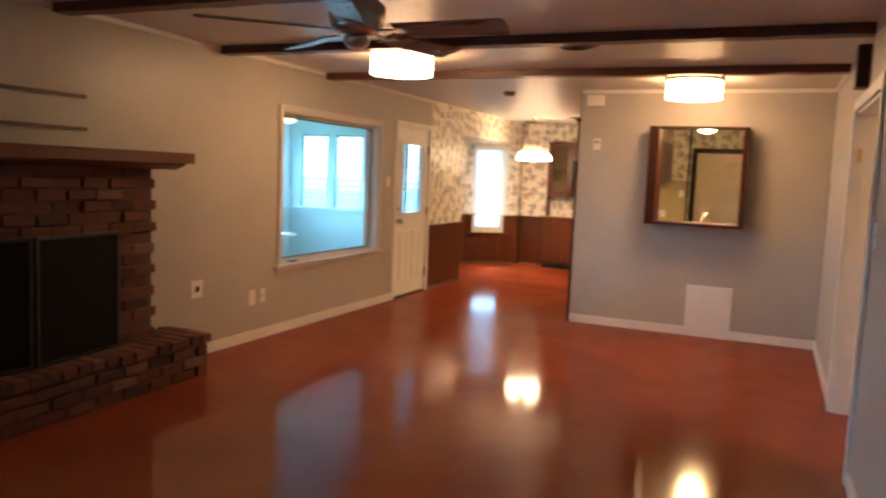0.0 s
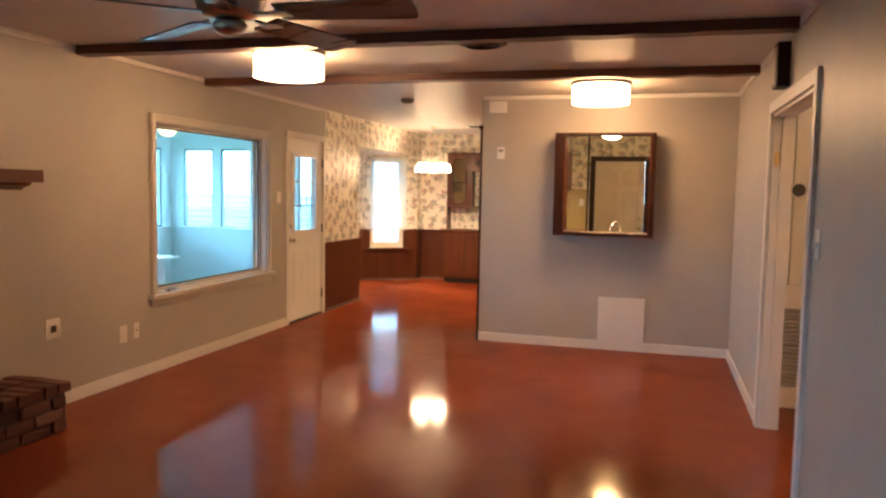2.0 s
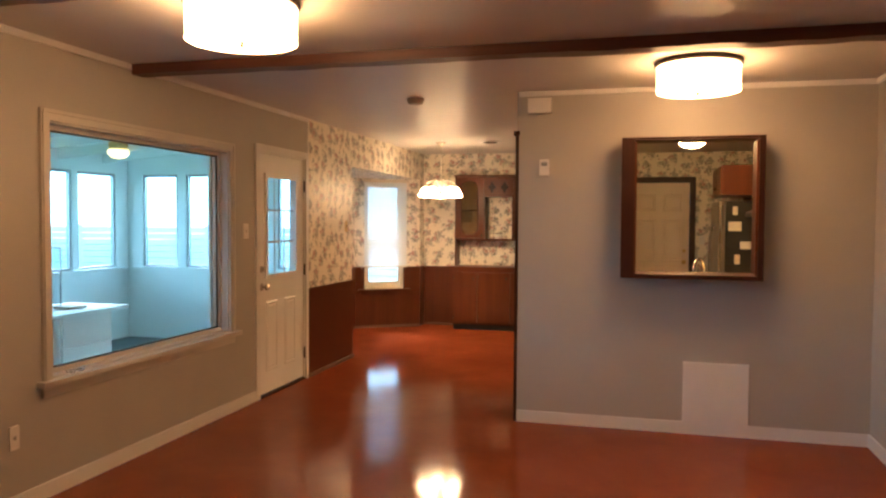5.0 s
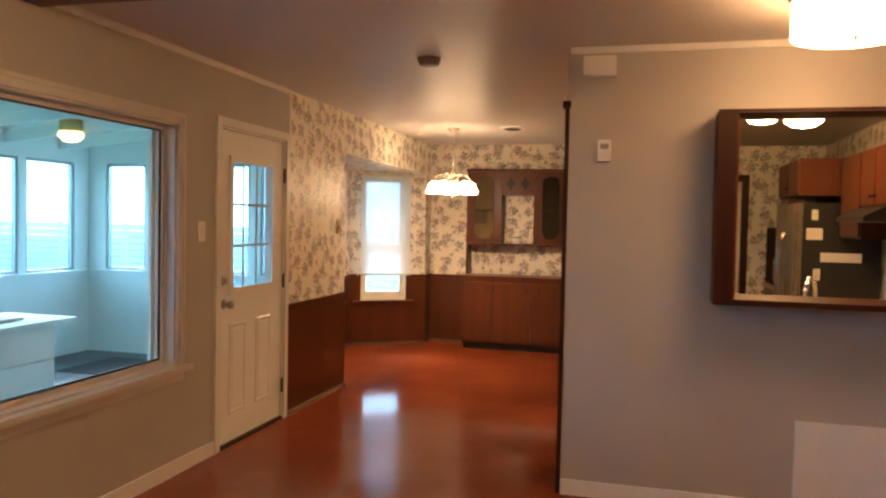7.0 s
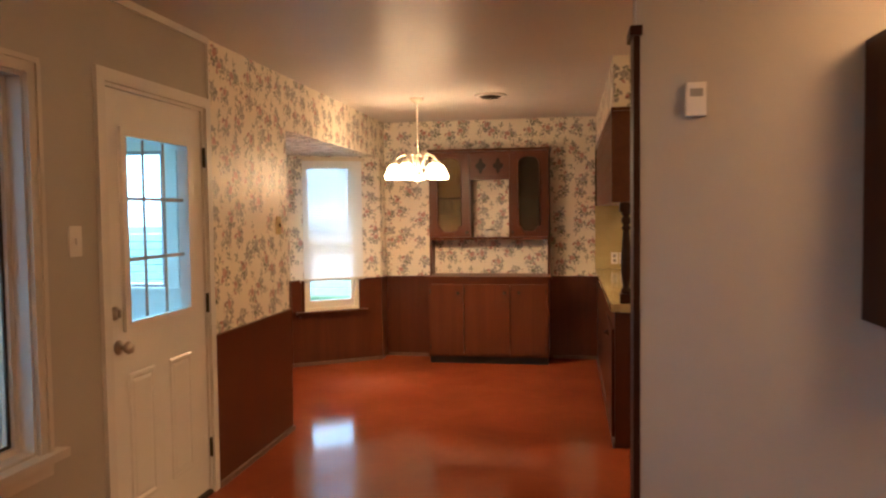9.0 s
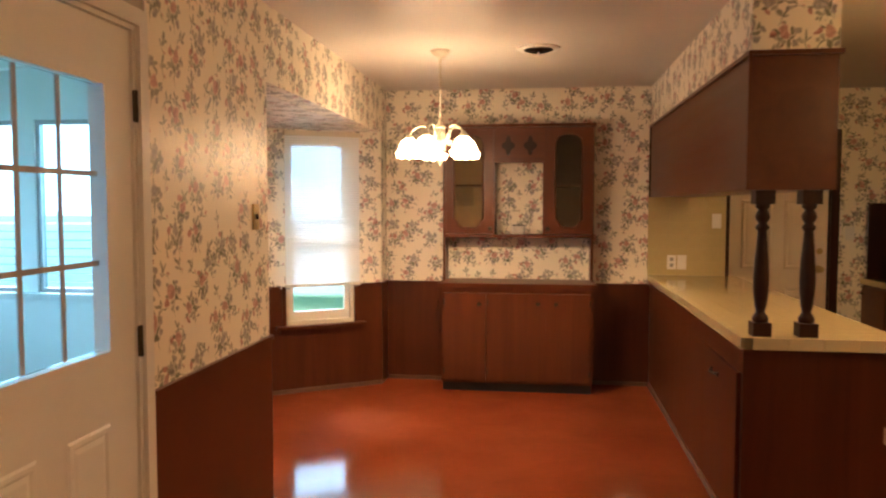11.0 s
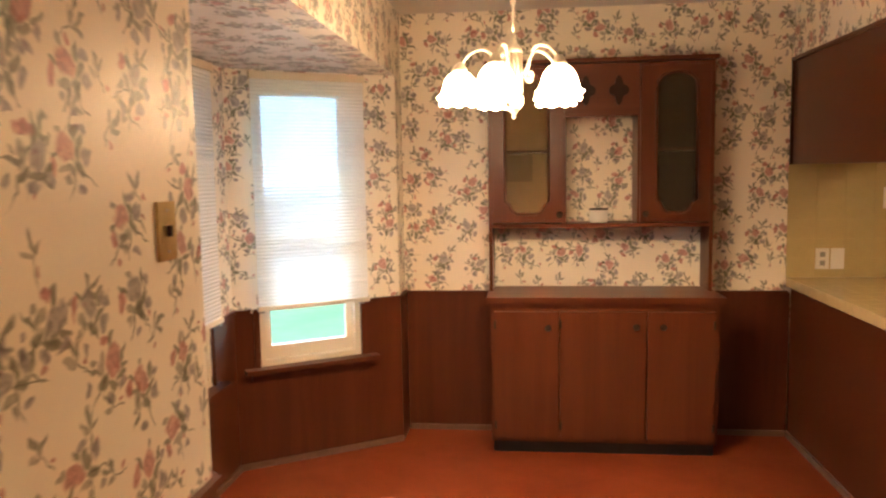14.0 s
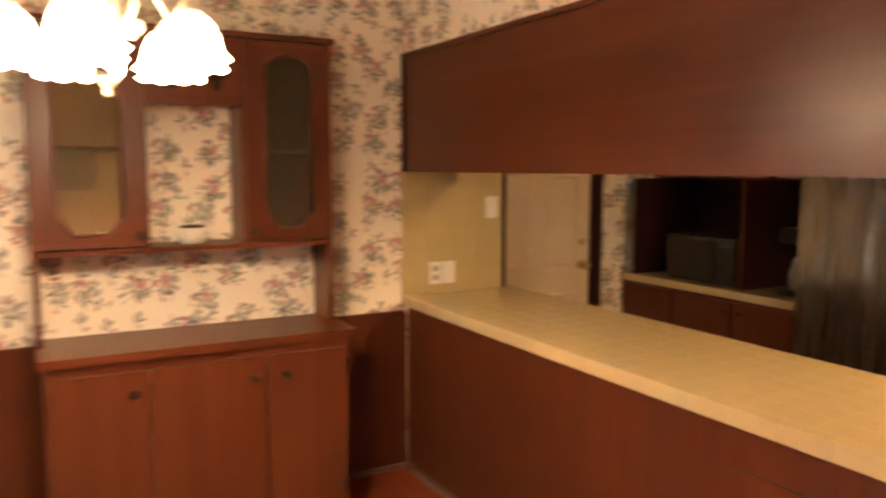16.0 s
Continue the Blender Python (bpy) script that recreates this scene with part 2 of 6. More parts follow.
DARK_TRIM_X = wood("dark_trim_wood_level", (0.016, 0.0042, 0.002), (0.030, 0.0075, 0.003), (0.050, 0.013, 0.005), 0.45, "x", 10, spec=0.25)
WARM_TRIM = wood("red_trim_wood", (0.022, 0.005, 0.0015), (0.044, 0.0105, 0.003), (0.075, 0.019, 0.005), 0.42, "z", 10, spec=0.12)
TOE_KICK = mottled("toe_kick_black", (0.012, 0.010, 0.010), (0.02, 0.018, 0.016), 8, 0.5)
CHROME = material("chrome", (0.8, 0.8, 0.8), 0.12, 1.0)
NICKEL = material("brushed_nickel", (0.52, 0.49, 0.44), 0.28, 1.0)
BRASS = mottled("aged_brass", (0.45, 0.31, 0.12), (0.62, 0.45, 0.18), 30, 0.3, metal=1.0)
BRONZE = mottled("dark_bronze", (0.04, 0.03, 0.022), (0.07, 0.055, 0.04), 30, 0.4, metal=0.8)
PLASTIC = material("white_plastic", (0.74, 0.71, 0.65), 0.35)
GREY_PLASTIC = material("grey_plastic", (0.28, 0.27, 0.25), 0.4)
BLACK = mottled("black_metal", (0.010, 0.010, 0.010), (0.018, 0.017, 0.016), 12, 0.4)


def glass(name, tint=(1, 1, 1), rough=0.0):
    m = material(name, tint, rough)
    b = m.node_tree.nodes["Principled BSDF"]
    b.inputs["Transmission Weight"].default_value = 1.0
    b.inputs["IOR"].default_value = 1.05 if rough == 0 else 1.3
    b.inputs["Specular IOR Level"].default_value = 0.5
    return m


GLASS = glass("window_glass")


def glowing(name, color, strength, base=(0.8, 0.75, 0.65)):
    m = material(name, base, 0.4)
    b = m.node_tree.nodes["Principled BSDF"]
    b.inputs["Emission Color"].default_value = (*color, 1)
    b.inputs["Emission Strength"].default_value = strength
    return m


def floor_material():
    """Stained and sealed floor: rust-red mottling under a clear gloss."""
    m = material("stained_floor", (0.25, 0.06, 0.02), 0.16, coat=0.0)
    n = Nodes(m)
    v = n.coord()
    big = n.noise(v, 1.6, 6, 0.6, 0.4)
    small = n.noise(v, 14, 5, 0.6)
    c = n.ramp(big, [(0.25, (0.185, 0.036, 0.010)), (0.5, (0.225, 0.049, 0.012)), (0.75, (0.27, 0.064, 0.016))])
    c = n.mix(n.math("MULTIPLY", small, 0.3), c, (0.165, 0.034, 0.010))
    t = m.node_tree
    dif, glo, mx = n.add("BsdfDiffuse"), n.add("BsdfGlossy"), n.add("MixShader")
    n.link(c, dif.inputs["Color"])
    n.link(n.math("ADD", n.math("MULTIPLY", n.noise(v, 3.5, 4), 0.04), 0.07), glo.inputs["Roughness"])
    rip = n.add("Bump")
    rip.inputs["Strength"].default_value, rip.inputs["Distance"].default_value = 0.07, 0.004
    n.link(n.noise(v, 9.0, 3), rip.inputs["Height"])
    n.link(rip.outputs[0], glo.inputs["Normal"])
    fres = n.add("Fresnel")
    fres.inputs["IOR"].default_value = 1.5
    n.link(n.math("MINIMUM", fres.outputs[0], 0.17), mx.inputs[0])
    n.link(dif.outputs[0], mx.inputs[1])
    n.link(glo.outputs[0], mx.inputs[2])
    n.link(mx.outputs[0], t.nodes["Material Output"].inputs[0])
    return m


FLOOR = floor_material()

# ---- structure ----
XR, YB, H = 4.54, 4.89, 2.44          # right wall, back wall, ceiling height
YS = -9.2                             # wall behind the start
BAY = [(0.0, 4.68), (-0.78, 4.17), (-0.78, 2.62), (0.0, 2.11)]

structure(boxes("floor", FLOOR, [(-0.12, YS - 0.15, -0.12, XR + 0.12, YB + 0.47, 0.0), (-0.92, 2.15, -0.12, -0.12, 4.6, 0.0), (XR + 0.12, -4.6, -0.12, XR + 1.9, -1.2, 0.0)]),
          "glossy rust-red stained floor, worn and mottled", "floor")
structure(boxes("ceiling", CEILING, [(-0.15, YS - 0.15, H, XR + 2.0, YB + 0.5, H + 0.12)]), "off-white painted ceiling with a soft sheen", "ceiling")

wall("wall_west", GREY_PAINT, "x", -0.14, 0.0, YS, 0.985, 0.0, H, [(-8.9, -7.3, 0.12, 1.55), (-2.2, -0.40, 0.63, 2.01), (0.055, 0.935, 0.0, 2.06)], "grey painted living room wall with window and door")
wall("wall_west_dining", WALLPAPER, "x", -0.14, 0.0, 0.985, 2.11, 0.0, H, (), "dining room wall in cream floral wallpaper")
structure(boxes("wall_bay_lintel", WALLPAPER, [(-0.14, 2.11, 2.07, 0.0, 4.68, H)]), "papered lintel over the bay window", "wall")
wall("wall_west_corner", WALLPAPER, "x", -0.14, 0.0, 4.68, YB, 0.0, H, (), "narrow papered wall beside the bay window")
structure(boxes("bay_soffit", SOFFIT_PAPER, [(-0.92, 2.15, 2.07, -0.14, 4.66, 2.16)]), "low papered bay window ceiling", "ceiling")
wall("wall_north", WALLPAPER, "y", YB, YB + 0.14, -0.14, 2.165, 0.0, H, (), "dining room end wall in cream floral wallpaper")
YK = 5.2
wall("wall_north_tiled", WALLPAPER, "y", YB, YB + 0.14, 2.165, 2.775, 0.0, H, (), "short kitchen end wall, tiled over the counter")
wall("wall_kitchen_return", WALLPAPER, "x", 2.64, 2.775, YB + 0.14, YK, 0.0, H, (), "short papered return wall beside the kitchen door")
wall("wall_north_kitchen", WALLPAPER, "y", YK, YK + 0.14, 2.64, XR + 0.12, 0.0, H, [(2.865, 3.675, 0.0, 2.04)], "kitchen end wall in floral wallpaper with a door opening")
wall("wall_partition", GREY_PAINT, "y", 0.0, 0.13, 2.165, XR, 0.0, H, [(2.93, 3.815, 1.13, 2.055)], "grey wall between living room and kitchen with a pass-through")
wall("wall_east", GREY_PAINT, "x", XR, XR + 0.12, YS, 0.13, 0.0, H, [(-3.52, -2.16, 0.0, 2.03)], "grey painted living room wall with a doorway")
wall("wall_east_kitchen", WALLPAPER, "x", XR, XR + 0.12, 0.13, YK, 0.0, H, (), "kitchen side wall in floral wallpaper")
wall("wall_south", GREY_PAINT, "y", YS - 0.15, YS, -0.14, XR + 0.12, 0.0, H, (), "grey painted living room wall")
# hall behind the doorway
wall("wall_hall_east", GREY_PAINT, "x", XR + 1.75, XR + 1.87, -4.6, -1.2, 0.0, H, (), "grey hall wall")
wall("wall_hall_north", GREY_PAINT, "y", -1.32, -1.2, XR + 0.12, XR + 1.75, 0.0, H, (), "grey hall wall")
wall("wall_hall_south", GREY_PAINT, "y", -4.6, -4.48, XR + 0.12, XR + 1.75, 0.0, H, (), "grey hall wall")


# bay window walls, each with one opening
def bay_wall(name, p, q, hole, mat, z0, z1, inset=0.0, thick=0.12, label=""):
    """From p to q seen from inside, the outside on the far side; hole (s, s, z, z) along it."""
    p, q = Vector((*p, 0)), Vector((*q, 0))
    d = (q - p).normalized()
    n = Vector((d.y, -d.x, 0))
    if n.x > 0:
        n = -n
    m = Matrix((( d.x, n.x, 0, p.x), (d.y, n.y, 0, p.y), (0, 0, 1, 0), (0, 0, 0, 1)))
    length = (q - p).length
    bm = bmesh.new()
    a, b, lo, hi = hole
    runs = [(0, a, z0, z1), (b, length, z0, z1)]
    if lo > z0:
        runs.append((a, b, z0, min(lo, z1)))
    if hi < z1:
        runs.append((a, b, hi, z1))
    for s0, s1, za, zb in runs:
        if zb - za > 1e-4 and s1 - s0 > 1e-4:
            box(bm, s0, inset, za, s1, inset + thick, zb, m)
    return part(name, bm, mat), m, length


BAY_HOLES = {"bay_far": (0.24, 0.80, 0.535, 2.02), "bay_mid": (0.28, 1.22, 0.535, 2.02), "bay_near": (0.14, 0.70, 0.535, 2.02)}
BAY_RUNS = {"bay_far": (BAY[0], BAY[1]), "bay_mid": (BAY[1], BAY[2]), "bay_near": (BAY[2], BAY[3])}
BAY_M = {}
for key in BAY_RUNS:
    ob, BAY_M[key], _ = bay_wall("wall_" + key, *BAY_RUNS[key], BAY_HOLES[key], WALLPAPER, 0.0, 2.07)
    structure(ob, "bay window wall in cream floral wallpaper", "wall")
    ob, _, length = bay_wall("wainscot_" + key, *BAY_RUNS[key], BAY_HOLES[key], PANEL, 0.0, 0.825, -0.009, 0.0085)
    structure(ob, "reddish brown wood wainscot panel", "wainscot")
    a, b = BAY_HOLES[key][:2]
    bm = bmesh.new()
    for s0, s1 in ((0.0, a - 0.045), (b + 0.045, length)):
        box(bm, s0, -0.02, 0.825, s1, -0.001, 0.845, BAY_M[key])
    structure(part("wainscot_cap", bm, PANEL, None, "", 0.003), "reddish brown wainscot cap moulding", "trim")
    bm = bmesh.new()
    box(bm, 0.0, -0.024, 0.0, length, -0.0095, 0.03, BAY_M[key])
    structure(part("baseboard", bm, DUSTY_BASE, None, "", 0.003), "thin scuffed brown wood base moulding", "baseboard")

# flat wainscot panels
structure(boxes("wainscot_west", PANEL, [(0.0005, 0.992, 0.0, 0.009, 2.115, 0.825)]), "reddish brown wood wainscot panel", "wainscot")
structure(boxes("wainscot_cap", PANEL, [(0.0005, 0.992, 0.825, 0.02, 2.12, 0.845)], None, "", 0.003), "reddish brown wainscot cap moulding", "trim")
structure(boxes("baseboard", DUSTY_BASE, [(0.0095, 0.992, 0.0, 0.024, 2.12, 0.03)], None, "", 0.003), "thin scuffed brown wood base moulding", "baseboard")
structure(boxes("wainscot_west", PANEL, [(0.0005, 4.675, 0.0, 0.009, YB - 0.0005, 0.825)]), "reddish brown wood wainscot panel", "wainscot")
structure(boxes("wainscot_cap", PANEL, [(0.0005, 4.67, 0.825, 0.02, YB - 0.0005, 0.845)], None, "", 0.003), "reddish brown wainscot cap moulding", "trim")
structure(boxes("wainscot_north", PANEL, [(0.01, YB - 0.009, 0.0, 2.19, YB - 0.0005, 0.825)]), "reddish brown wood wainscot panel", "wainscot")
structure(boxes("wainscot_cap", PANEL, [(0.021, YB - 0.02, 0.825, 2.175, YB - 0.0005, 0.84)], None, "", 0.003), "reddish brown wainscot cap moulding", "trim")
structure(boxes("baseboard", DUSTY_BASE, [(0.021, YB - 0.024, 0.0, 0.52, YB - 0.0095, 0.03), (1.74, YB - 0.024, 0.0, 2.177, YB - 0.0095, 0.03)], None, "", 0.003), "thin scuffed brown wood base moulding", "baseboard")


# white baseboards and ceiling mouldings of the living room
def moulding(name, runs, mat, label, category, bevel=0.004):
    for r in runs:
        structure(boxes(name, mat, [r], None, "", bevel), label, category)


moulding("baseboard", [(0.0005, -3.28, 0.0, 0.014, 0.0, 0.085), (2.166, -0.014, 0.0, 3.335, -0.0005, 0.085), (3.335, -0.0138, 0.0, XR - 0.0145, -0.0005, 0.085),
                       (XR - 0.014, -2.09, 0.0, XR - 0.0005, -0.0005, 0.085), (XR - 0.014, YS + 0.0005, 0.0, XR - 0.0005, -3.6, 0.085),
                       (0.0005, YS + 0.0005, 0.0, 0.014, -6.2, 0.085)], WHITE_TRIM, "white painted baseboard", "baseboard")
moulding("ceiling_trim", [(0.0005, YS + 0.0005, H - 0.035, 0.018, 0.985, H - 0.0005), (2.166, -0.018, H - 0.035, XR - 0.019, -0.0005, H - 0.0005),
                          (XR - 0.018, YS + 0.0005, H - 0.035, XR - 0.0005, -0.0005, H - 0.0005)], WHITE_TRIM, "narrow off-white ceiling moulding", "trim", 0.006)

# rough ceiling beams
for y in (-1.475, -2.99, -4.505, -6.02, -7.535):
    bm = bmesh.new()
    box(bm, 0.019, y - 0.06, H - 0.062, XR - 0.019, y + 0.06, H - 0.0005)
    bmesh.ops.subdivide_edges(bm, edges=[e for e in bm.edges if abs(e.verts[0].co.x - e.verts[1].co.x) > 1], cuts=48)
    for v in bm.verts:
        if v.co.z < H - 0.01:
            v.co.z += 0.006 * noise.noise((v.co.x * 5, y, 1)) + 0.004 * noise.noise((v.co.x * 17, v.co.y * 9, 2))
            v.co.y += 0.006 * noise.noise((v.co.x * 6, v.co.y * 9, 5))
    structure(part("ceiling_beam", bm, BEAM), "dark stained rough-hewn wooden ceiling beam", "beam")

# kitchen tile wall over the counter, and the trim at the end of the partition
structure(boxes("partition_end_trim", DARK_TRIM, [(2.141, -0.004, 0.0, 2.1645, 0.134, 2.12), (2.128, -0.016, 2.12, 2.172, 0.146, 2.155)], None, "", 0.004), "dark wood end post of the partition wall", "trim")
structure(boxes("partition_end_wall", GREY_PAINT, [(2.15, 0.0, 2.155, 2.1645, 0.13, H)]), "grey painted wall end above the post", "wall")


# ---- shared builders ----
def nested(bm, x0, x1, z0, z1, y, steps, m):
    """A moulded rectangle on a face at y: steps of (inset, how far proud)."""
    rings = []
    for inset, proud in steps:
        rings.append([bm.verts.new(m @ Vector((a, y - proud, b))) for a, b in ((x0 + inset, z0 + inset), (x1 - inset, z0 + inset), (x1 - inset, z1 - inset), (x0 + inset, z1 - inset))])
    for a, b in zip(rings, rings[1:]):
        for i in range(4):
            bm.faces.new((a[i], a[(i + 1) % 4], b[(i + 1) % 4], b[i]))
    bm.faces.new(rings[-1])


RAISED = [(0.0, 0.0005), (0.008, 0.006), (0.02, 0.006), (0.03, 0.0005), (0.045, 0.005)]
DEEP_RAISED = [(0.0, 0.0005), (0.009, 0.011), (0.021, 0.011), (0.032, 0.001), (0.055, 0.007)]


def ring(bm, x0, x1, z0, z1, w, y0, y1, m=None, wb=None):
    """A rectangular frame of bars w wide."""
    wb = w if wb is None else wb
    for r in ((x0, y0, z0, x0 + w, y1, z1), (x1 - w, y0, z0, x1, y1, z1), (x0 + w, y0, z1 - w, x1 - w, y1, z1), (x0 + w, y0, z0, x1 - w, y1, z0 + wb)):
        box(bm, *r, m)


def knob(parent, m, mat, name="door_knob", r=0.028):
    """A round knob on a face, standing out along -y."""
    bm = bmesh.new()
    t = m @ Matrix.Rotation(radians(90), 4, "X")
    lathe(bm, [(0.032, 0.0), (0.032, 0.006), (0.012, 0.012), (0.011, 0.03), (r * 0.8, 0.036), (r, 0.05), (r * 0.85, 0.064), (0.004, 0.069)], 20, t)
    return part(name, bm, mat, parent, "round metal knob")


def plate(name, label, category, m, w, h, mat, holes=()):
    """A small wall plate with its screws and sockets; its face looks along -y."""
    base = m.translation
    ob = thing(name, label, category, base)
    bm = bmesh.new()
    box(bm, -w / 2, -0.007, -h / 2, w / 2, -0.0005, h / 2, m)
    part("cover", bm, mat, ob, "", 0.002)
    for kind, x, z, hw, hh, proud, hm in holes:
        bm = bmesh.new()
        box(bm, x - hw, -0.0075 - proud, z - hh, x + hw, -0.0072, z + hh, m)
        part(kind, bm, hm, ob)
    return ob


WEST = Matrix.Rotation(radians(90), 4, "Z")          # faces on the west wall look to +x
EAST = Matrix.Rotation(radians(-90), 4, "Z")


def on_west(y, z):
    return Matrix.Translation((0, y, z)) @ WEST


def drum_lamp(x, y):
    ob = thing("ceiling_lamp", "lit round drum ceiling lamp with white fabric shade", "ceiling lamp", (x, y, H), "drum ceiling lamps")
    at = Matrix.Translation((x, y, 0))
    bm = bmesh.new()
    lathe(bm, [(0.235, H - 0.028), (0.25, H - 0.024), (0.25, H - 0.004), (0.235, H - 0.0005)], 48, at)
    part("base", bm, BRONZE, ob, "dark bronze base ring")
    bm = bmesh.new()
    lathe(bm, [(0.02, H - 0.182), (0.20, H - 0.182), (0.232, H - 0.178), (0.236, H - 0.17), (0.236, H - 0.034), (0.232, H - 0.03)], 48, at)
    part("shade", bm, DRUM_SHADE, ob, "glowing white fabric drum shade")
    bm = bmesh.new()
    for z in (H - 0.181, H - 0.042):
        lathe(bm, [(0.2368, z), (0.2385, z + 0.001), (0.2385, z + 0.006), (0.2368, z + 0.007)], 48, at, cap=False)
    part("trim_band", bm, DRUM_BAND, ob)
    bm = bmesh.new()
    lathe(bm, [(0.004, H - 0.205), (0.011, H - 0.198), (0.006, H - 0.19), (0.014, H - 0.1825)], 14, at)
    part("finial", bm, BRONZE, ob)
    return ob


DRUM_SHADE = glowing("lamp_shade_lit", (1.0, 0.465, 0.145), 7.9)
DRUM_BAND = glowing("lamp_shade_band", (1.0, 0.51, 0.19), 3.4)
drum_lamp(1.37, -2.58)
drum_lamp(3.36, -0.82)
# unseen hall lamp, added to light the cupboard beyond the doorway
drum_lamp(5.6, -4.0)

# ---- living room: picture window ----
win = structure(thing("window_1", "large fixed picture window in a white painted frame", "window", (0, -1.32, 0.6)), "large fixed picture window in a white painted frame", "window")
m = Matrix.Translation((0, 0, 0)) @ WEST
bm = bmesh.new()
for r in ((-2.262, -0.018, 0.63, -2.2, -0.0005, 2.07), (-0.40, -0.018, 0.63, -0.335, -0.0005, 2.07), (-2.2, -0.018, 2.01, -0.40, -0.0005, 2.07)):
    box(bm, *r, m)
part("window_casing", bm, TAUPE_TRIM, win, "", 0.004)
bm = bmesh.new()
for r in ((-2.25, -0.026, 2.05, -0.345, -0.0185, 2.07), (-2.255, -0.026, 0.63, -2.238, -0.0185, 2.05), (-0.362, -0.026, 0.63, -0.34, -0.0185, 2.05)):
    box(bm, *r, m)
part("casing_bead", bm, TAUPE_TRIM, win, "", 0.003)
bm = bmesh.new()
ring(bm, -2.2, -0.40, 0.63, 2.01, 0.012, 0.0, 0.06, m)
part("jamb", bm, TAUPE_TRIM, win, "", 0.002)
bm = bmesh.new()
ring(bm, -2.188, -0.412, 0.642, 1.998, 0.024, 0.06, 0.11, m)
part("window_frame", bm, TAUPE_TRIM, win, "", 0.004)
bm = bmesh.new()
box(bm, -2.165, 0.083, 0.665, -0.435, 0.088, 1.975, m)
pane = part("pane", bm, GLASS, win, "clear glass pane")
bm = bmesh.new()
ring(bm, -2.1635, -0.4365, 0.6665, 1.9735, 0.011, 0.0745, 0.0828, m)
part("glazing_seal", bm, BRONZE, win, "dark glazing strip")
pane.visible_shadow = False
bm = bmesh.new()
box(bm, -2.30, -0.055, 0.598, -0.29, -0.0005, 0.63, m)
part("window_sill", bm, TAUPE_TRIM, win, "", 0.006, 2)
bm = bmesh.new()
box(bm, -2.262, -0.016, 0.54, -0.335, -0.0005, 0.5975, m)
part("apron", bm, TAUPE_TRIM, win, "", 0.005)


# a small crystal dish and crumpled clear wrap on the sill
bm = bmesh.new()
for i in range(9):
    a = i * 0.7
    bmesh.ops.create_icosphere(bm, subdivisions=1, radius=0.016, matrix=Matrix.Translation((0.028 + 0.012 * math.sin(a * 2), -2.10 + 0.018 * i * 0.8, 0.645 + 0.012 * abs(math.cos(a)))) @ Matrix.Diagonal((0.9, 1.2, 0.8, 1)))
wrap = part("plastic_wrap", bm, glass("clear_wrap", (0.95, 0.95, 0.95), 0.15))
tagged(wrap, "crumpled clear plastic wrap lying on the window sill", "plastic wrap")


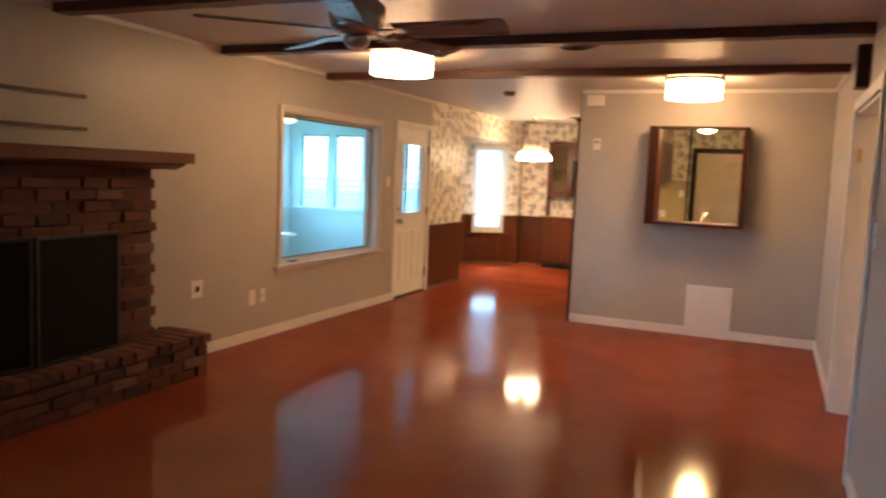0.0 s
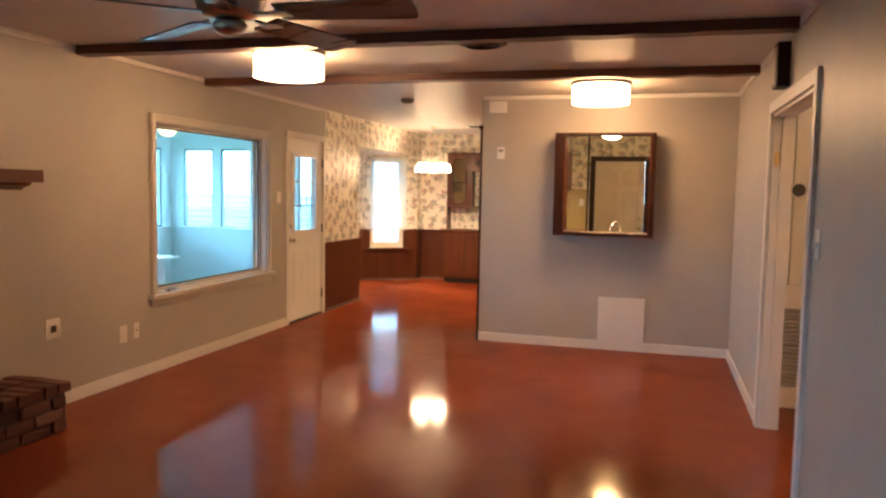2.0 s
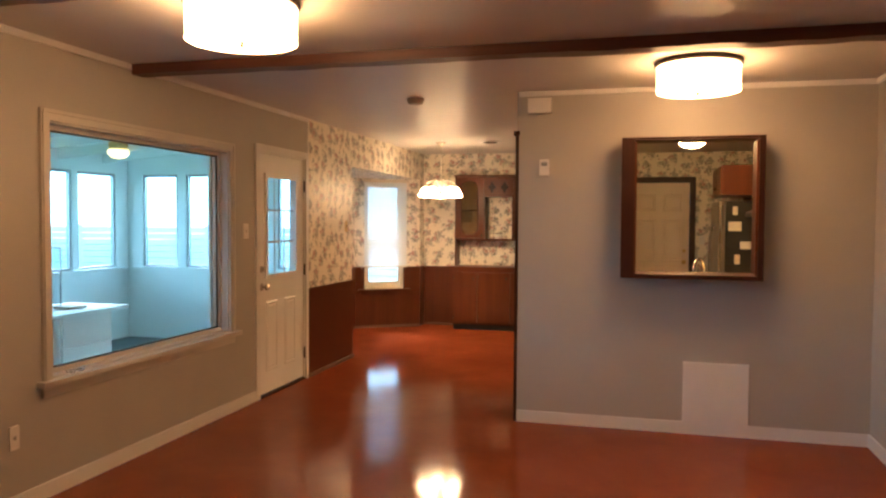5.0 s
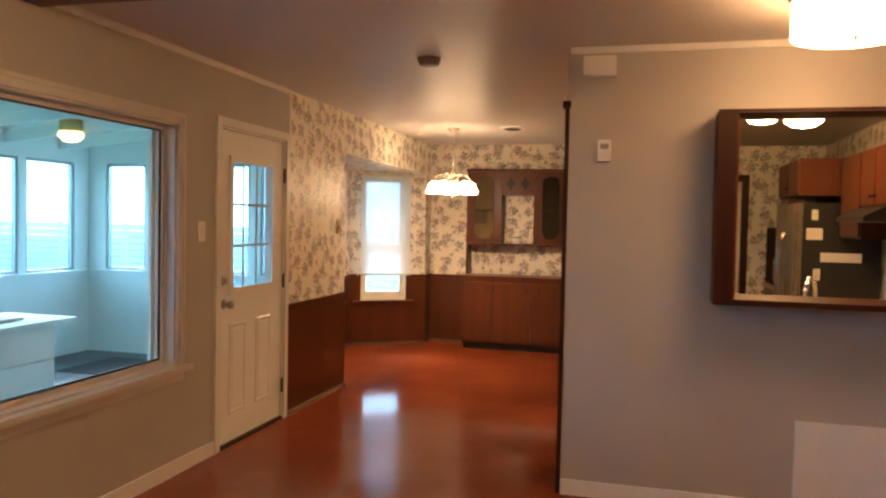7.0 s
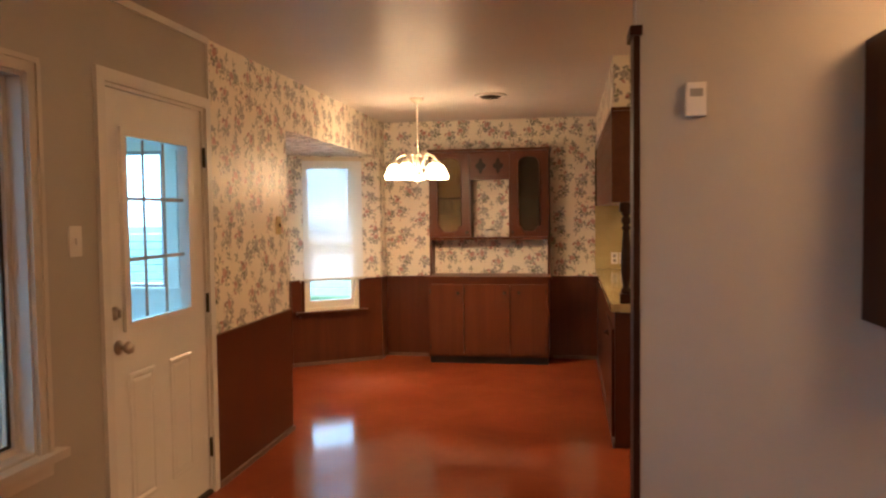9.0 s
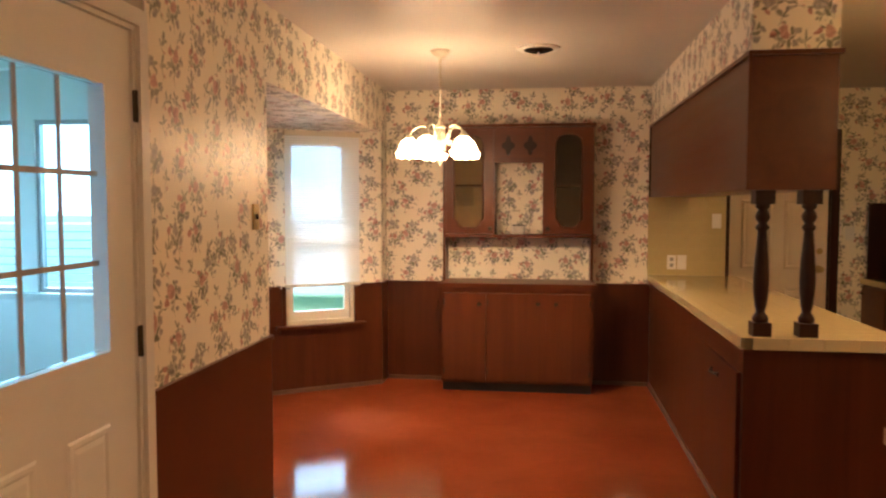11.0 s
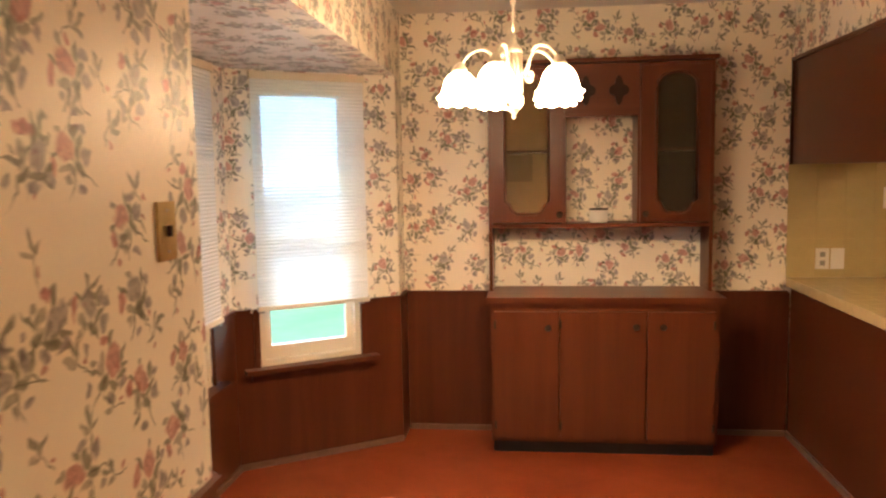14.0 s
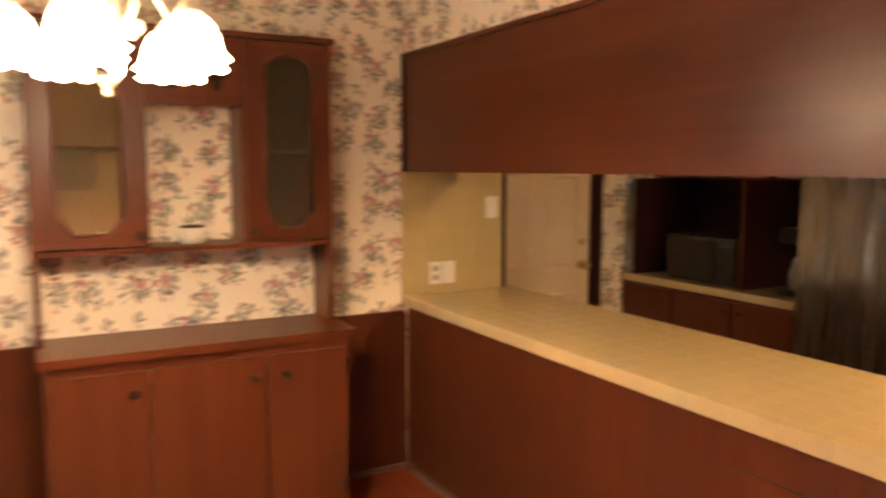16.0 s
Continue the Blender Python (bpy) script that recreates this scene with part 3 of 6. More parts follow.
# ---- doors ----
def exterior_door():
    d = structure(thing("door_1", "white half-glazed door with nine lites, closed", "door", (0, 0.5, 0)), "white half-glazed door with nine lites, closed", "door")
    m = WEST
    bm = bmesh.new()
    for r in ((0.0, -0.018, 0.0, 0.055, -0.0005, 2.06), (0.935, -0.018, 0.0, 0.985, -0.0005, 2.06), (0.0, -0.018, 2.06, 0.985, -0.0005, 2.115)):
        box(bm, *r, m)
    part("door_casing", bm, WHITE_TRIM, d, "", 0.005)
    bm = bmesh.new()
    for r in ((0.055, 0.0, 0.0, 0.07, 0.13, 2.06), (0.92, 0.0, 0.0, 0.935, 0.13, 2.06), (0.07, 0.0, 2.045, 0.92, 0.13, 2.06)):
        box(bm, *r, m)
    part("door_jamb", bm, WHITE_TRIM, d)
    bm = bmesh.new()
    box(bm, 0.07, -0.01, 0.0, 0.92, 0.13, 0.018, m)
    part("threshold", bm, BRONZE, d, "dark metal threshold", 0.003)
    x0, x1, z0, z1 = 0.205, 0.755, 1.02, 1.855
    bm = bmesh.new()
    for r in ((0.073, 0.012, 0.022, x0, 0.055, 2.042), (x1, 0.012, 0.022, 0.917, 0.055, 2.042), (x0, 0.012, 0.022, x1, 0.055, z0), (x0, 0.012, z1, x1, 0.055, 2.042)):
        box(bm, *r, m)
    leaf = part("leaf", bm, DOOR_WHITE, d)
    bm = bmesh.new()
    ring(bm, x0 - 0.03, x1 + 0.03, z0 - 0.03, z1 + 0.03, 0.04, -0.006, 0.0118, m)
    part("lite_frame", bm, DOOR_WHITE, leaf, "", 0.006, 2)
    bm = bmesh.new()
    box(bm, x0 + 0.01, 0.03, z0 + 0.01, x1 - 0.01, 0.035, z1 - 0.01, m)
    g = part("pane", bm, GLASS, leaf, "clear glass")
    g.visible_shadow = False
    bm = bmesh.new()
    for k in (1, 2):
        x = x0 + 0.01 + (x1 - x0 - 0.02) * k / 3
        z = z0 + 0.01 + (z1 - z0 - 0.02) * k / 3
        box(bm, x - 0.008, 0.024, z0 + 0.011, x + 0.008, 0.0295, z1 - 0.011, m)
        box(bm, x0 + 0.011, 0.023, z - 0.008, x1 - 0.011, 0.0285, z + 0.008, m)
    part("grille", bm, GREY_PAINT, leaf, "grey-white lite bars")
    for a, b in ((0.20, 0.415), (0.545, 0.76)):
        bm = bmesh.new()
        nested(bm, a, b, 0.20, 0.80, 0.012, RAISED, m)
        part("panel", bm, DOOR_WHITE, leaf, "raised door panel")
    knob(leaf, Matrix.Translation((0, 0, 0)) @ m @ Matrix.Translation((0.135, 0.012, 0.93)), NICKEL)
    bm = bmesh.new()
    t = m @ Matrix.Translation((0.115, 0.012, 1.08)) @ Matrix.Rotation(radians(90), 4, "X")
    lathe(bm, [(0.03, 0.0), (0.03, 0.008), (0.02, 0.014), (0.018, 0.02)], 18, t)
    box(bm, -0.006, -0.018, 0.02, 0.006, 0.018, 0.032, t)
    part("deadbolt", bm, NICKEL, leaf, "round deadbolt with thumb turn")
    for z in (0.25, 1.03, 1.80):
        bm = bmesh.new()
        box(bm, 0.915, -0.006, z - 0.05, 0.935, 0.002, z + 0.05, m)
        lathe(bm, [(0.006, z - 0.052), (0.006, z + 0.052)], 10, m @ Matrix.Translation((0.925, -0.006, 0)))
        part("hinge", bm, BRONZE, leaf, "dark metal hinge")


exterior_door()

# plates on the grey walls
plate("light_switch", "white wall switch beside the glazed door", "light switch", on_west(-0.15, 1.40), 0.075, 0.12, PLASTIC, [("toggle", 0, 0, 0.005, 0.012, 0.008, PLASTIC)])
plate("cable_outlet", "white cable wall plate with a dark socket", "wall outlet", on_west(-3.285, 0.535), 0.125, 0.135, PLASTIC, [("socket", 0, 0, 0.022, 0.022, 0.004, BRONZE)])
plate("wall_outlet", "white power outlet low on the wall", "wall outlet", on_west(-2.60, 0.375), 0.085, 0.13, PLASTIC, [("socket", 0, 0.028, 0.014, 0.014, 0.001, PLASTIC), ("socket", 0, -0.028, 0.014, 0.014, 0.001, PLASTIC)])
plate("phone_jack", "narrow white telephone jack plate", "wall outlet", on_west(-2.45, 0.38), 0.06, 0.12, PLASTIC, [("socket", 0, 0, 0.009, 0.009, 0.001, GREY_PLASTIC)])
ob = thing("thermostat", "small white wall thermostat with a grey display", "thermostat", (2.355, 0, 1.885))
part_m = Matrix.Translation((2.355, 0, 1.885))
bm = bmesh.new(); box(bm, -0.034, -0.028, -0.058, 0.034, -0.0005, 0.058, part_m); part("body", bm, PLASTIC, ob, "", 0.005, 2)
bm = bmesh.new(); box(bm, -0.022, -0.0295, 0.008, 0.022, -0.0282, 0.036, part_m); part("display", bm, GREY_PLASTIC, ob, "grey display")
bm = bmesh.new(); box(bm, -0.02, -0.031, -0.03, 0.02, -0.0282, -0.012, part_m); part("button", bm, PLASTIC, ob, "", 0.001)
ob = thing("door_chime", "small cream plastic chime box under the ceiling", "door chime", (2.32, 0, 2.33))
bm = bmesh.new(); box(bm, 2.235, -0.05, 2.28, 2.405, -0.0005, 2.385); part("cover", bm, PLASTIC, ob, "", 0.006, 2)
bm = bmesh.new()
for k in range(5):
    box(bm, 2.25, -0.0512, 2.30 + 0.014 * k, 2.39, -0.0502, 2.304 + 0.014 * k)
part("slots", bm, WHITE_TRIM, ob)
ob = thing("access_panel", "white painted metal access panel above the baseboard", "access panel", (3.56, 0, 0.3))
bm = bmesh.new(); box(bm, 3.35, -0.020, 0.06, 3.775, -0.0145, 0.505); part("door", bm, WHITE_TRIM, ob, "", 0.002)
bm = bmesh.new(); ring(bm, 3.345, 3.78, 0.086, 0.51, 0.006, -0.0144, -0.0005, None); part("rim", bm, WHITE_TRIM, ob)
bm = bmesh.new(); box(bm, 3.748, -0.023, 0.28, 3.76, -0.0202, 0.30); part("latch", bm, PLASTIC, ob)

# pass-through box frame over the sink
ob = structure(thing("pass_through", "dark wood box frame round the kitchen pass-through", "pass-through", (3.375, 0, 1.1)), "dark wood box frame round the kitchen pass-through", "pass-through")
X0, X1, Z0, Z1, YP = 2.915, 3.825, 1.105, 2.066, -0.205
bm = bmesh.new(); box(bm, X0, YP, Z1 - 0.018, X1, -0.0005, Z1); part("head_board", bm, DARK_TRIM_X, ob, "", 0.003)
bm = bmesh.new(); box(bm, X0, YP, Z0, X1, 0.16, Z0 + 0.03); part("sill_board", bm, WARM_TRIM, ob, "", 0.003)
for a, b in ((X0, X0 + 0.082), (X1 - 0.026, X1)):
    bm = bmesh.new(); box(bm, a, YP, Z0 + 0.03, b, 0.16, Z1 - 0.018); part("side_board", bm, WARM_TRIM, ob, "", 0.003)
for a, b in ((X0 + 0.0822, X0 + 0.098), (X1 - 0.048, X1 - 0.0262)):
    bm = bmesh.new(); box(bm, a, YP + 0.012, Z0 + 0.0302, b, YP + 0.035, Z1 - 0.0282); part("stop_bead", bm, CABINET, ob, "", 0.003)
for a, b in ((X0 - 0.004, X0 + 0.084), (X1 - 0.034, X1 + 0.004)):
    bm = bmesh.new(); box(bm, a, YP - 0.014, Z0, b, YP - 0.0005, Z1); part("face_stile", bm, DARK_TRIM, ob, "", 0.004)
for a, b in ((Z0, Z0 + 0.03), (Z1 - 0.02, Z1)):
    bm = bmesh.new(); box(bm, X0 + 0.0842, YP - 0.012, a, X1 - 0.0342, YP - 0.0005, b); part("face_rail", bm, DARK_TRIM_X, ob, "", 0.004)
bm = bmesh.new(); box(bm, X1 - 0.0275, -0.12, Z0 + 0.12, X1 - 0.0262, -0.108, Z1 - 0.12); part("track", bm, BRONZE, ob, "metal slide track")

# ---- doorway in the east wall, with the air-return cupboard beyond ----
ob = structure(thing("door_2", "white cased doorway without a door", "doorway", (XR, -2.84, 0)), "white cased doorway without a door", "doorway")
bm = bmesh.new()
for r in ((XR - 0.02, -2.165, 0.0, XR - 0.0005, -2.095, 2.10), (XR - 0.02, -3.585, 0.0, XR - 0.0005, -3.515, 2.10), (XR - 0.02, -3.515, 2.03, XR - 0.0005, -2.165, 2.10)):
    box(bm, *r)
part("door_casing", bm, WHITE_TRIM, ob, "", 0.006)
bm = bmesh.new()
for r in ((XR, -2.18, 0.0, XR + 0.12, -2.16, 2.03), (XR, -3.52, 0.0, XR + 0.12, -3.50, 2.03), (XR, -3.50, 2.01, XR + 0.12, -2.18, 2.03)):
    box(bm, *r)
part("door_jamb", bm, WHITE_TRIM, ob)
bm = bmesh.new(); box(bm, XR + 0.05, -2.195, 0.0, XR + 0.07, -2.18, 2.01); box(bm, XR + 0.05, -3.50, 0.0, XR + 0.07, -3.485, 2.01)
part("door_stop", bm, WHITE_TRIM, ob)
bm = bmesh.new()
box(bm, XR + 0.015, -2.1835, 1.70, XR + 0.045, -2.1802, 1.79)
part("hinge", bm, BRASS, ob, "brass hinge leaf")

CY, CA, CB = -1.60, XR + 0.125, XR + 1.745
ob = thing("utility_cupboard", "white boarded cupboard front above a return grille", "cupboard", (XR + 0.9, CY, 0))
boxes("base_rail", WHITE_TRIM, [(CA, CY, 0.0, CB, CY + 0.04, 0.10)], ob, "", 0.004)
boxes("middle_rail", WHITE_TRIM, [(CA, CY - 0.012, 0.765, CB, CY + 0.04, 0.885)], ob, "", 0.004)
boxes("backing", GREY_PLASTIC, [(CA, CY + 0.005, 0.885, CB, CY + 0.03, H - 0.001)], ob)
x = CA
while x < CB - 0.1:
    boxes("board", WHITE_TRIM, [(x + 0.004, CY - 0.009, 0.89, x + 0.097, CY + 0.0045, H - 0.002)], ob, "", 0.004)
    x += 0.101
t = Matrix.Translation((4.80, CY - 0.0092, 1.555)) @ Matrix.Rotation(radians(90), 4, "X")
bm = bmesh.new(); lathe(bm, [(0.06, 0.0), (0.06, 0.008), (0.05, 0.01)], 24, t); part("hole_trim", bm, WHITE_TRIM, ob)
# No hole is cut; a black disc gives the darkness inside it.
bm = bmesh.new(); lathe(bm, [(0.045, 0.0102), (0.045, 0.012)], 24, t); part("round_hole", bm, BLACK, ob, "black disc standing in for the dark of a round hole")
g = thing("return_grille", "white metal air-return grille low in the cupboard", "vent", (XR + 0.9, CY, 0.1))
bm = bmesh.new(); ring(bm, CA + 0.002, CA + 0.84, 0.1005, 0.7645, 0.045, CY, CY + 0.03); part("frame", bm, WHITE_TRIM, g, "", 0.004)
for xx in (0.22, 0.42, 0.62):
    boxes("mullion", WHITE_TRIM, [(CA + xx - 0.012, CY + 0.001, 0.146, CA + xx + 0.012, CY + 0.004, 0.719)], g)
boxes("backing", GREY_PAINT, [(CA + 0.047, CY + 0.035, 0.1455, CA + 0.795, CY + 0.04, 0.7195)], g)
for k in range(19):
    bm = bmesh.new(); box(bm, CA + 0.047, -0.0175, -0.001, CA + 0.795, 0.0175, 0.001, Matrix.Translation((0, CY + 0.02, 0.162 + 0.03 * k)) @ Matrix.Rotation(radians(-40), 4, "X"))
    part("slat", bm, WHITE_TRIM, g)
boxes("side_panel", WHITE_TRIM, [(CA + 0.842, CY, 0.1005, CB, CY + 0.03, 0.7645)], ob)

ob = thing("door_bell_box", "dark wood and brass door chime box on the wall", "door chime", (XR, -2.62, 2.25))
bm = bmesh.new(); box(bm, XR - 0.07, -2.70, 2.13, XR - 0.0005, -2.54, 2.38); part("box", bm, DARK_TRIM, ob, "", 0.004)
bm = bmesh.new(); box(bm, XR - 0.076, -2.655, 2.15, XR - 0.0702, -2.585, 2.36); part("front_plate", bm, GREY_PAINT, ob, "pale front plate", 0.002)
plate("light_switch", "white double wall switch beside the doorway", "light switch", Matrix.Translation((XR, -3.72, 1.30)) @ EAST, 0.09, 0.13, PLASTIC, [("toggle", -0.02, 0, 0.005, 0.012, 0.008, PLASTIC), ("toggle", 0.02, 0, 0.005, 0.012, 0.008, PLASTIC)])


# ---- ceiling fittings ----
ob = thing("ceiling_vent", "round dark metal ceiling vent", "vent", (2.772, -2.75, H))
at = Matrix.Translation((2.772, -2.75, 0))
bm = bmesh.new(); lathe(bm, [(0.115, H - 0.034), (0.15, H - 0.03), (0.172, H - 0.0005)], 36, at); part("rim", bm, BRONZE, ob)
for r in (0.10, 0.075, 0.05, 0.025):
    bm = bmesh.new(); lathe(bm, [(r, H - 0.046), (r + 0.016, H - 0.0345)], 30, at, cap=False); part("louvre", bm, BLACK, ob)
DETECTOR = mottled("aged_plastic", (0.15, 0.12, 0.09), (0.20, 0.165, 0.13), 20, 0.45)
ob = thing("smoke_detector", "round grey-brown smoke detector on the ceiling", "smoke detector", (1.331, 0.11, H))
at = Matrix.Translation((1.331, 0.11, 0))
bm = bmesh.new(); lathe(bm, [(0.045, H - 0.045), (0.058, H - 0.04), (0.062, H - 0.024), (0.066, H - 0.02), (0.07, H - 0.0005)], 28, at); part("body", bm, DETECTOR, ob)
bm = bmesh.new(); lathe(bm, [(0.012, H - 0.048), (0.014, H - 0.0452)], 14, at); part("button", bm, GREY_PLASTIC, ob)


def ceiling_fan(x, y, turn):
    f = thing("ceiling_fan", "five-blade ceiling fan with brushed metal motor, at rest", "ceiling fan", (x, y, H))
    at = Matrix.Translation((x, y, 0))
    bm = bmesh.new(); lathe(bm, [(0.03, H - 0.07), (0.06, H - 0.05), (0.068, H - 0.0005)], 24, at); part("canopy", bm, NICKEL, f)
    bm = bmesh.new(); lathe(bm, [(0.013, 2.27), (0.013, H - 0.06)], 12, at); part("down_rod", bm, NICKEL, f)
    bm = bmesh.new(); lathe(bm, [(0.03, 2.083), (0.085, 2.093), (0.11, 2.115), (0.125, 2.16), (0.12, 2.21), (0.08, 2.245), (0.03, 2.275)], 32, at); part("motor", bm, NICKEL, f, "brushed nickel motor housing")
    bm = bmesh.new(); lathe(bm, [(0.004, 2.03), (0.035, 2.036), (0.055, 2.052), (0.06, 2.072), (0.05, 2.0825)], 28, at); part("switch_cup", bm, NICKEL, f)
    for k in range(5):
        r = at @ Matrix.Rotation(radians(turn + 72 * k), 4, "Z") @ Matrix.Translation((0, 0, 2.105))
        bm = bmesh.new()
        box(bm, 0.09, -0.018, -0.004, 0.2, 0.018, 0.004, r)
        box(bm, 0.18, -0.045, -0.006, 0.225, 0.045, -0.001, r)
        part("blade_arm", bm, NICKEL, f, "metal blade bracket", 0.002)
        tilt = r @ Matrix.Rotation(radians(-13), 4, "X")
        bm = bmesh.new()
        n = 10
        out = [(0.18 + 0.47 * i / n, -0.058 - 0.014 * i / n) for i in range(n + 1)] + [(0.665, -0.055), (0.672, 0.0), (0.665, 0.055)] + [(0.65 - 0.47 * i / n, 0.072 - 0.014 * i / n) for i in range(n + 1)]
        lo = [bm.verts.new(tilt @ Vector((a, b, 0.001))) for a, b in out]
        hi = [bm.verts.new(tilt @ Vector((a, b, 0.008))) for a, b in out]
        for i in range(len(out)):
            j = (i + 1) % len(out)
            bm.faces.new((lo[i], lo[j], hi[j], hi[i]))
        bm.faces.new(hi); bm.faces.new(list(reversed(lo)))
        part("blade", bm, FAN_BLADE, f, "weathered grey wood-grain fan blade")


FAN_BLADE = wood("fan_blade_wood", (0.10, 0.085, 0.075), (0.19, 0.17, 0.15), (0.27, 0.245, 0.22), 0.28, "x", 12)
ceiling_fan(2.38, -4.98, 4)


# ---- fireplace ----
def brick_material():
    m = material("fired_brick", (0.25, 0.1, 0.06), 0.85)
    n = Nodes(m)
    v = n.coord()
    rnd = n.add("ObjectInfo").outputs["Random"]
    c = n.ramp(rnd, [(0.0, (0.04, 0.017, 0.013)), (0.25, (0.105, 0.034, 0.021)), (0.7, (0.155, 0.050, 0.030)), (0.92, (0.19, 0.068, 0.042)), (1.0, (0.24, 0.15, 0.11))])
    c = n.mix(n.math("MULTIPLY", n.noise(v, 30, 4), 0.6), c, (0.06, 0.03, 0.024))
    n.color(c)
    n.bump(n.noise(v, 90, 5), 0.5, 0.006)
    return m


BRICK = brick_material()
MORTAR = mottled("mortar", (0.055, 0.032, 0.024), (0.095, 0.058, 0.044), 20, 0.9, 200, 0.4)
FP0, FP1, FIRE0, FIRE1 = -5.67, -3.93, -5.33, -4.25
fp = thing("fireplace", "red brick fireplace with raised hearth and wood mantel", "fireplace", (0.2, -4.8, 0))
boxes("core", MORTAR, [(0.001, FP0 + 0.01, 0.30, 0.185, FIRE0, 1.47), (0.001, FIRE1, 0.30, 0.185, FP1 - 0.01, 1.47), (0.001, FIRE0, 1.06, 0.185, FIRE1, 1.47),
                       (0.0155, FP0 - 0.3, 0.0, 0.405, FP1 + 0.30, 0.235)], fp)
boxes("firebox", BLACK, [(0.001, FIRE0, 0.301, 0.03, FIRE1, 1.06)], fp, "soot-black firebox")


def brick_mesh(l, d, h, seed):
    random.seed(seed)
    bm = bmesh.new()
    box(bm, -d / 2, -l / 2, -h / 2, d / 2, l / 2, h / 2)
    bmesh.ops.bevel(bm, geom=list(bm.edges), offset=0.005, segments=1, affect="EDGES")
    for v in bm.verts:
        v.co += Vector([random.uniform(-0.004, 0.004) for _ in range(3)])
    uvbox(bm)
    me = bpy.data.meshes.new("brick")
    bm.to_mesh(me)
    bm.free()
    me.materials.append(BRICK)
    return me


BRICKS = {key: [brick_mesh(*key, s) for s in range(4)] for key in ((0.20, 0.09, 0.062), (0.10, 0.09, 0.062), (0.095, 0.21, 0.062))}


def brick(parent, key, x, y, z):
    ob = new("brick", random.choice(BRICKS[key]))
    ob.parent = parent
    ob.matrix_parent_inverse = parent.matrix_basis.inverted()
    ob.location = (x + random.uniform(-0.012, 0.012), y + random.uniform(-0.003, 0.003), z + random.uniform(-0.002, 0.002))
    ob.rotation_euler = (random.uniform(-0.03, 0.03), random.uniform(-0.02, 0.02), random.uniform(-0.05, 0.05))


random.seed(4)
rows = 16
for r in range(rows):
    z = 0.335 + r * 0.0735
    y = FP0 + (0.0 if r % 2 else -0.105)
    while y < FP1 - 0.02:
        a, b = max(y, FP0), min(y + 0.20, FP1)
        half = (b - a) < 0.16
        mid = (a + b) / 2
        if b - a > 0.07 and not (FIRE0 - 0.03 < mid < FIRE1 + 0.03 and z < 1.07):
            brick(fp, (0.10, 0.09, 0.062) if half else (0.20, 0.09, 0.062), 0.155, mid, z)
        y += 0.21
for r in range(3):
    z = 0.04 + r * 0.0735
    y = FP0 - 0.3 + (0.0 if r % 2 else -0.105)
    while y < FP1 + 0.28:
        a, b = max(y, FP0 - 0.3), min(y + 0.20, FP1 + 0.31)
        if b - a > 0.07:
            brick(fp, (0.10, 0.09, 0.062) if b - a < 0.16 else (0.20, 0.09, 0.062), 0.375, (a + b) / 2, z)
        y += 0.21
    for x in (0.27, 0.12):
        brick(fp, (0.095, 0.21, 0.062), x, FP1 + 0.265, z)
y = FP0 - 0.28
while y < FP1 + 0.32:
    for x in (0.33, 0.115):
        brick(fp, (0.095, 0.21, 0.062), x, y, 0.268)
    y += 0.1045

mantel = thing("mantel_shelf", "thick dark red-brown wood mantel shelf on the brickwork", "mantel", (0.2, -4.8, 1.47), )
bm = bmesh.new(); box(bm, 0.001, FP0 - 0.24, 1.508, 0.34, FP1 + 0.24, 1.58); part("shelf", bm, MANTEL, mantel, "", 0.008, 2)
bm = bmesh.new(); prism(bm, [(0.001, 1.462), (0.235, 1.462), (0.25, 1.475), (0.30, 1.49), (0.315, 1.5075), (0.001, 1.5075)], FP0 - 0.18, FP1 + 0.18); part("moulding", bm, MANTEL, mantel, "", 0.004)

scr = thing("fire_screen", "black folding fireplace screen of metal mesh", "fire screen", (0.25, -4.8, 0.3))
MESH = material("screen_mesh", (0.008, 0.008, 0.008), 0.8, 0.0, 0.1)
for (xa, ya), (xb, yb) in (((0.225, -4.26), (0.29, -4.91)), ((0.29, -4.93), (0.225, -5.33))):
    d = Vector((xb - xa, yb - ya, 0)); L = d.length; d.normalize()
    m = Matrix(((d.x, -d.y, 0, xa), (d.y, d.x, 0, ya), (0, 0, 1, 0), (0, 0, 0, 1)))
    bm = bmesh.new(); ring(bm, 0, L, 0.302, 1.06, 0.02, -0.008, 0.008, m); part("frame", bm, BLACK, scr, "", 0.002)
    bm = bmesh.new(); box(bm, 0.0205, -0.002, 0.3225, L - 0.0205, 0.002, 1.0395, m); part("panel", bm, MESH, scr)

rails = thing("wall_bracket", "two dark metal mounting rails on the wall above the mantel", "wall bracket", (0, -4.8, 1.7))
for z in (1.70, 1.905):
    bm = bmesh.new(); box(bm, 0.0005, -5.3, z - 0.011, 0.022, -4.32, z + 0.011); part("rail", bm, BRONZE, rails, "", 0.002)


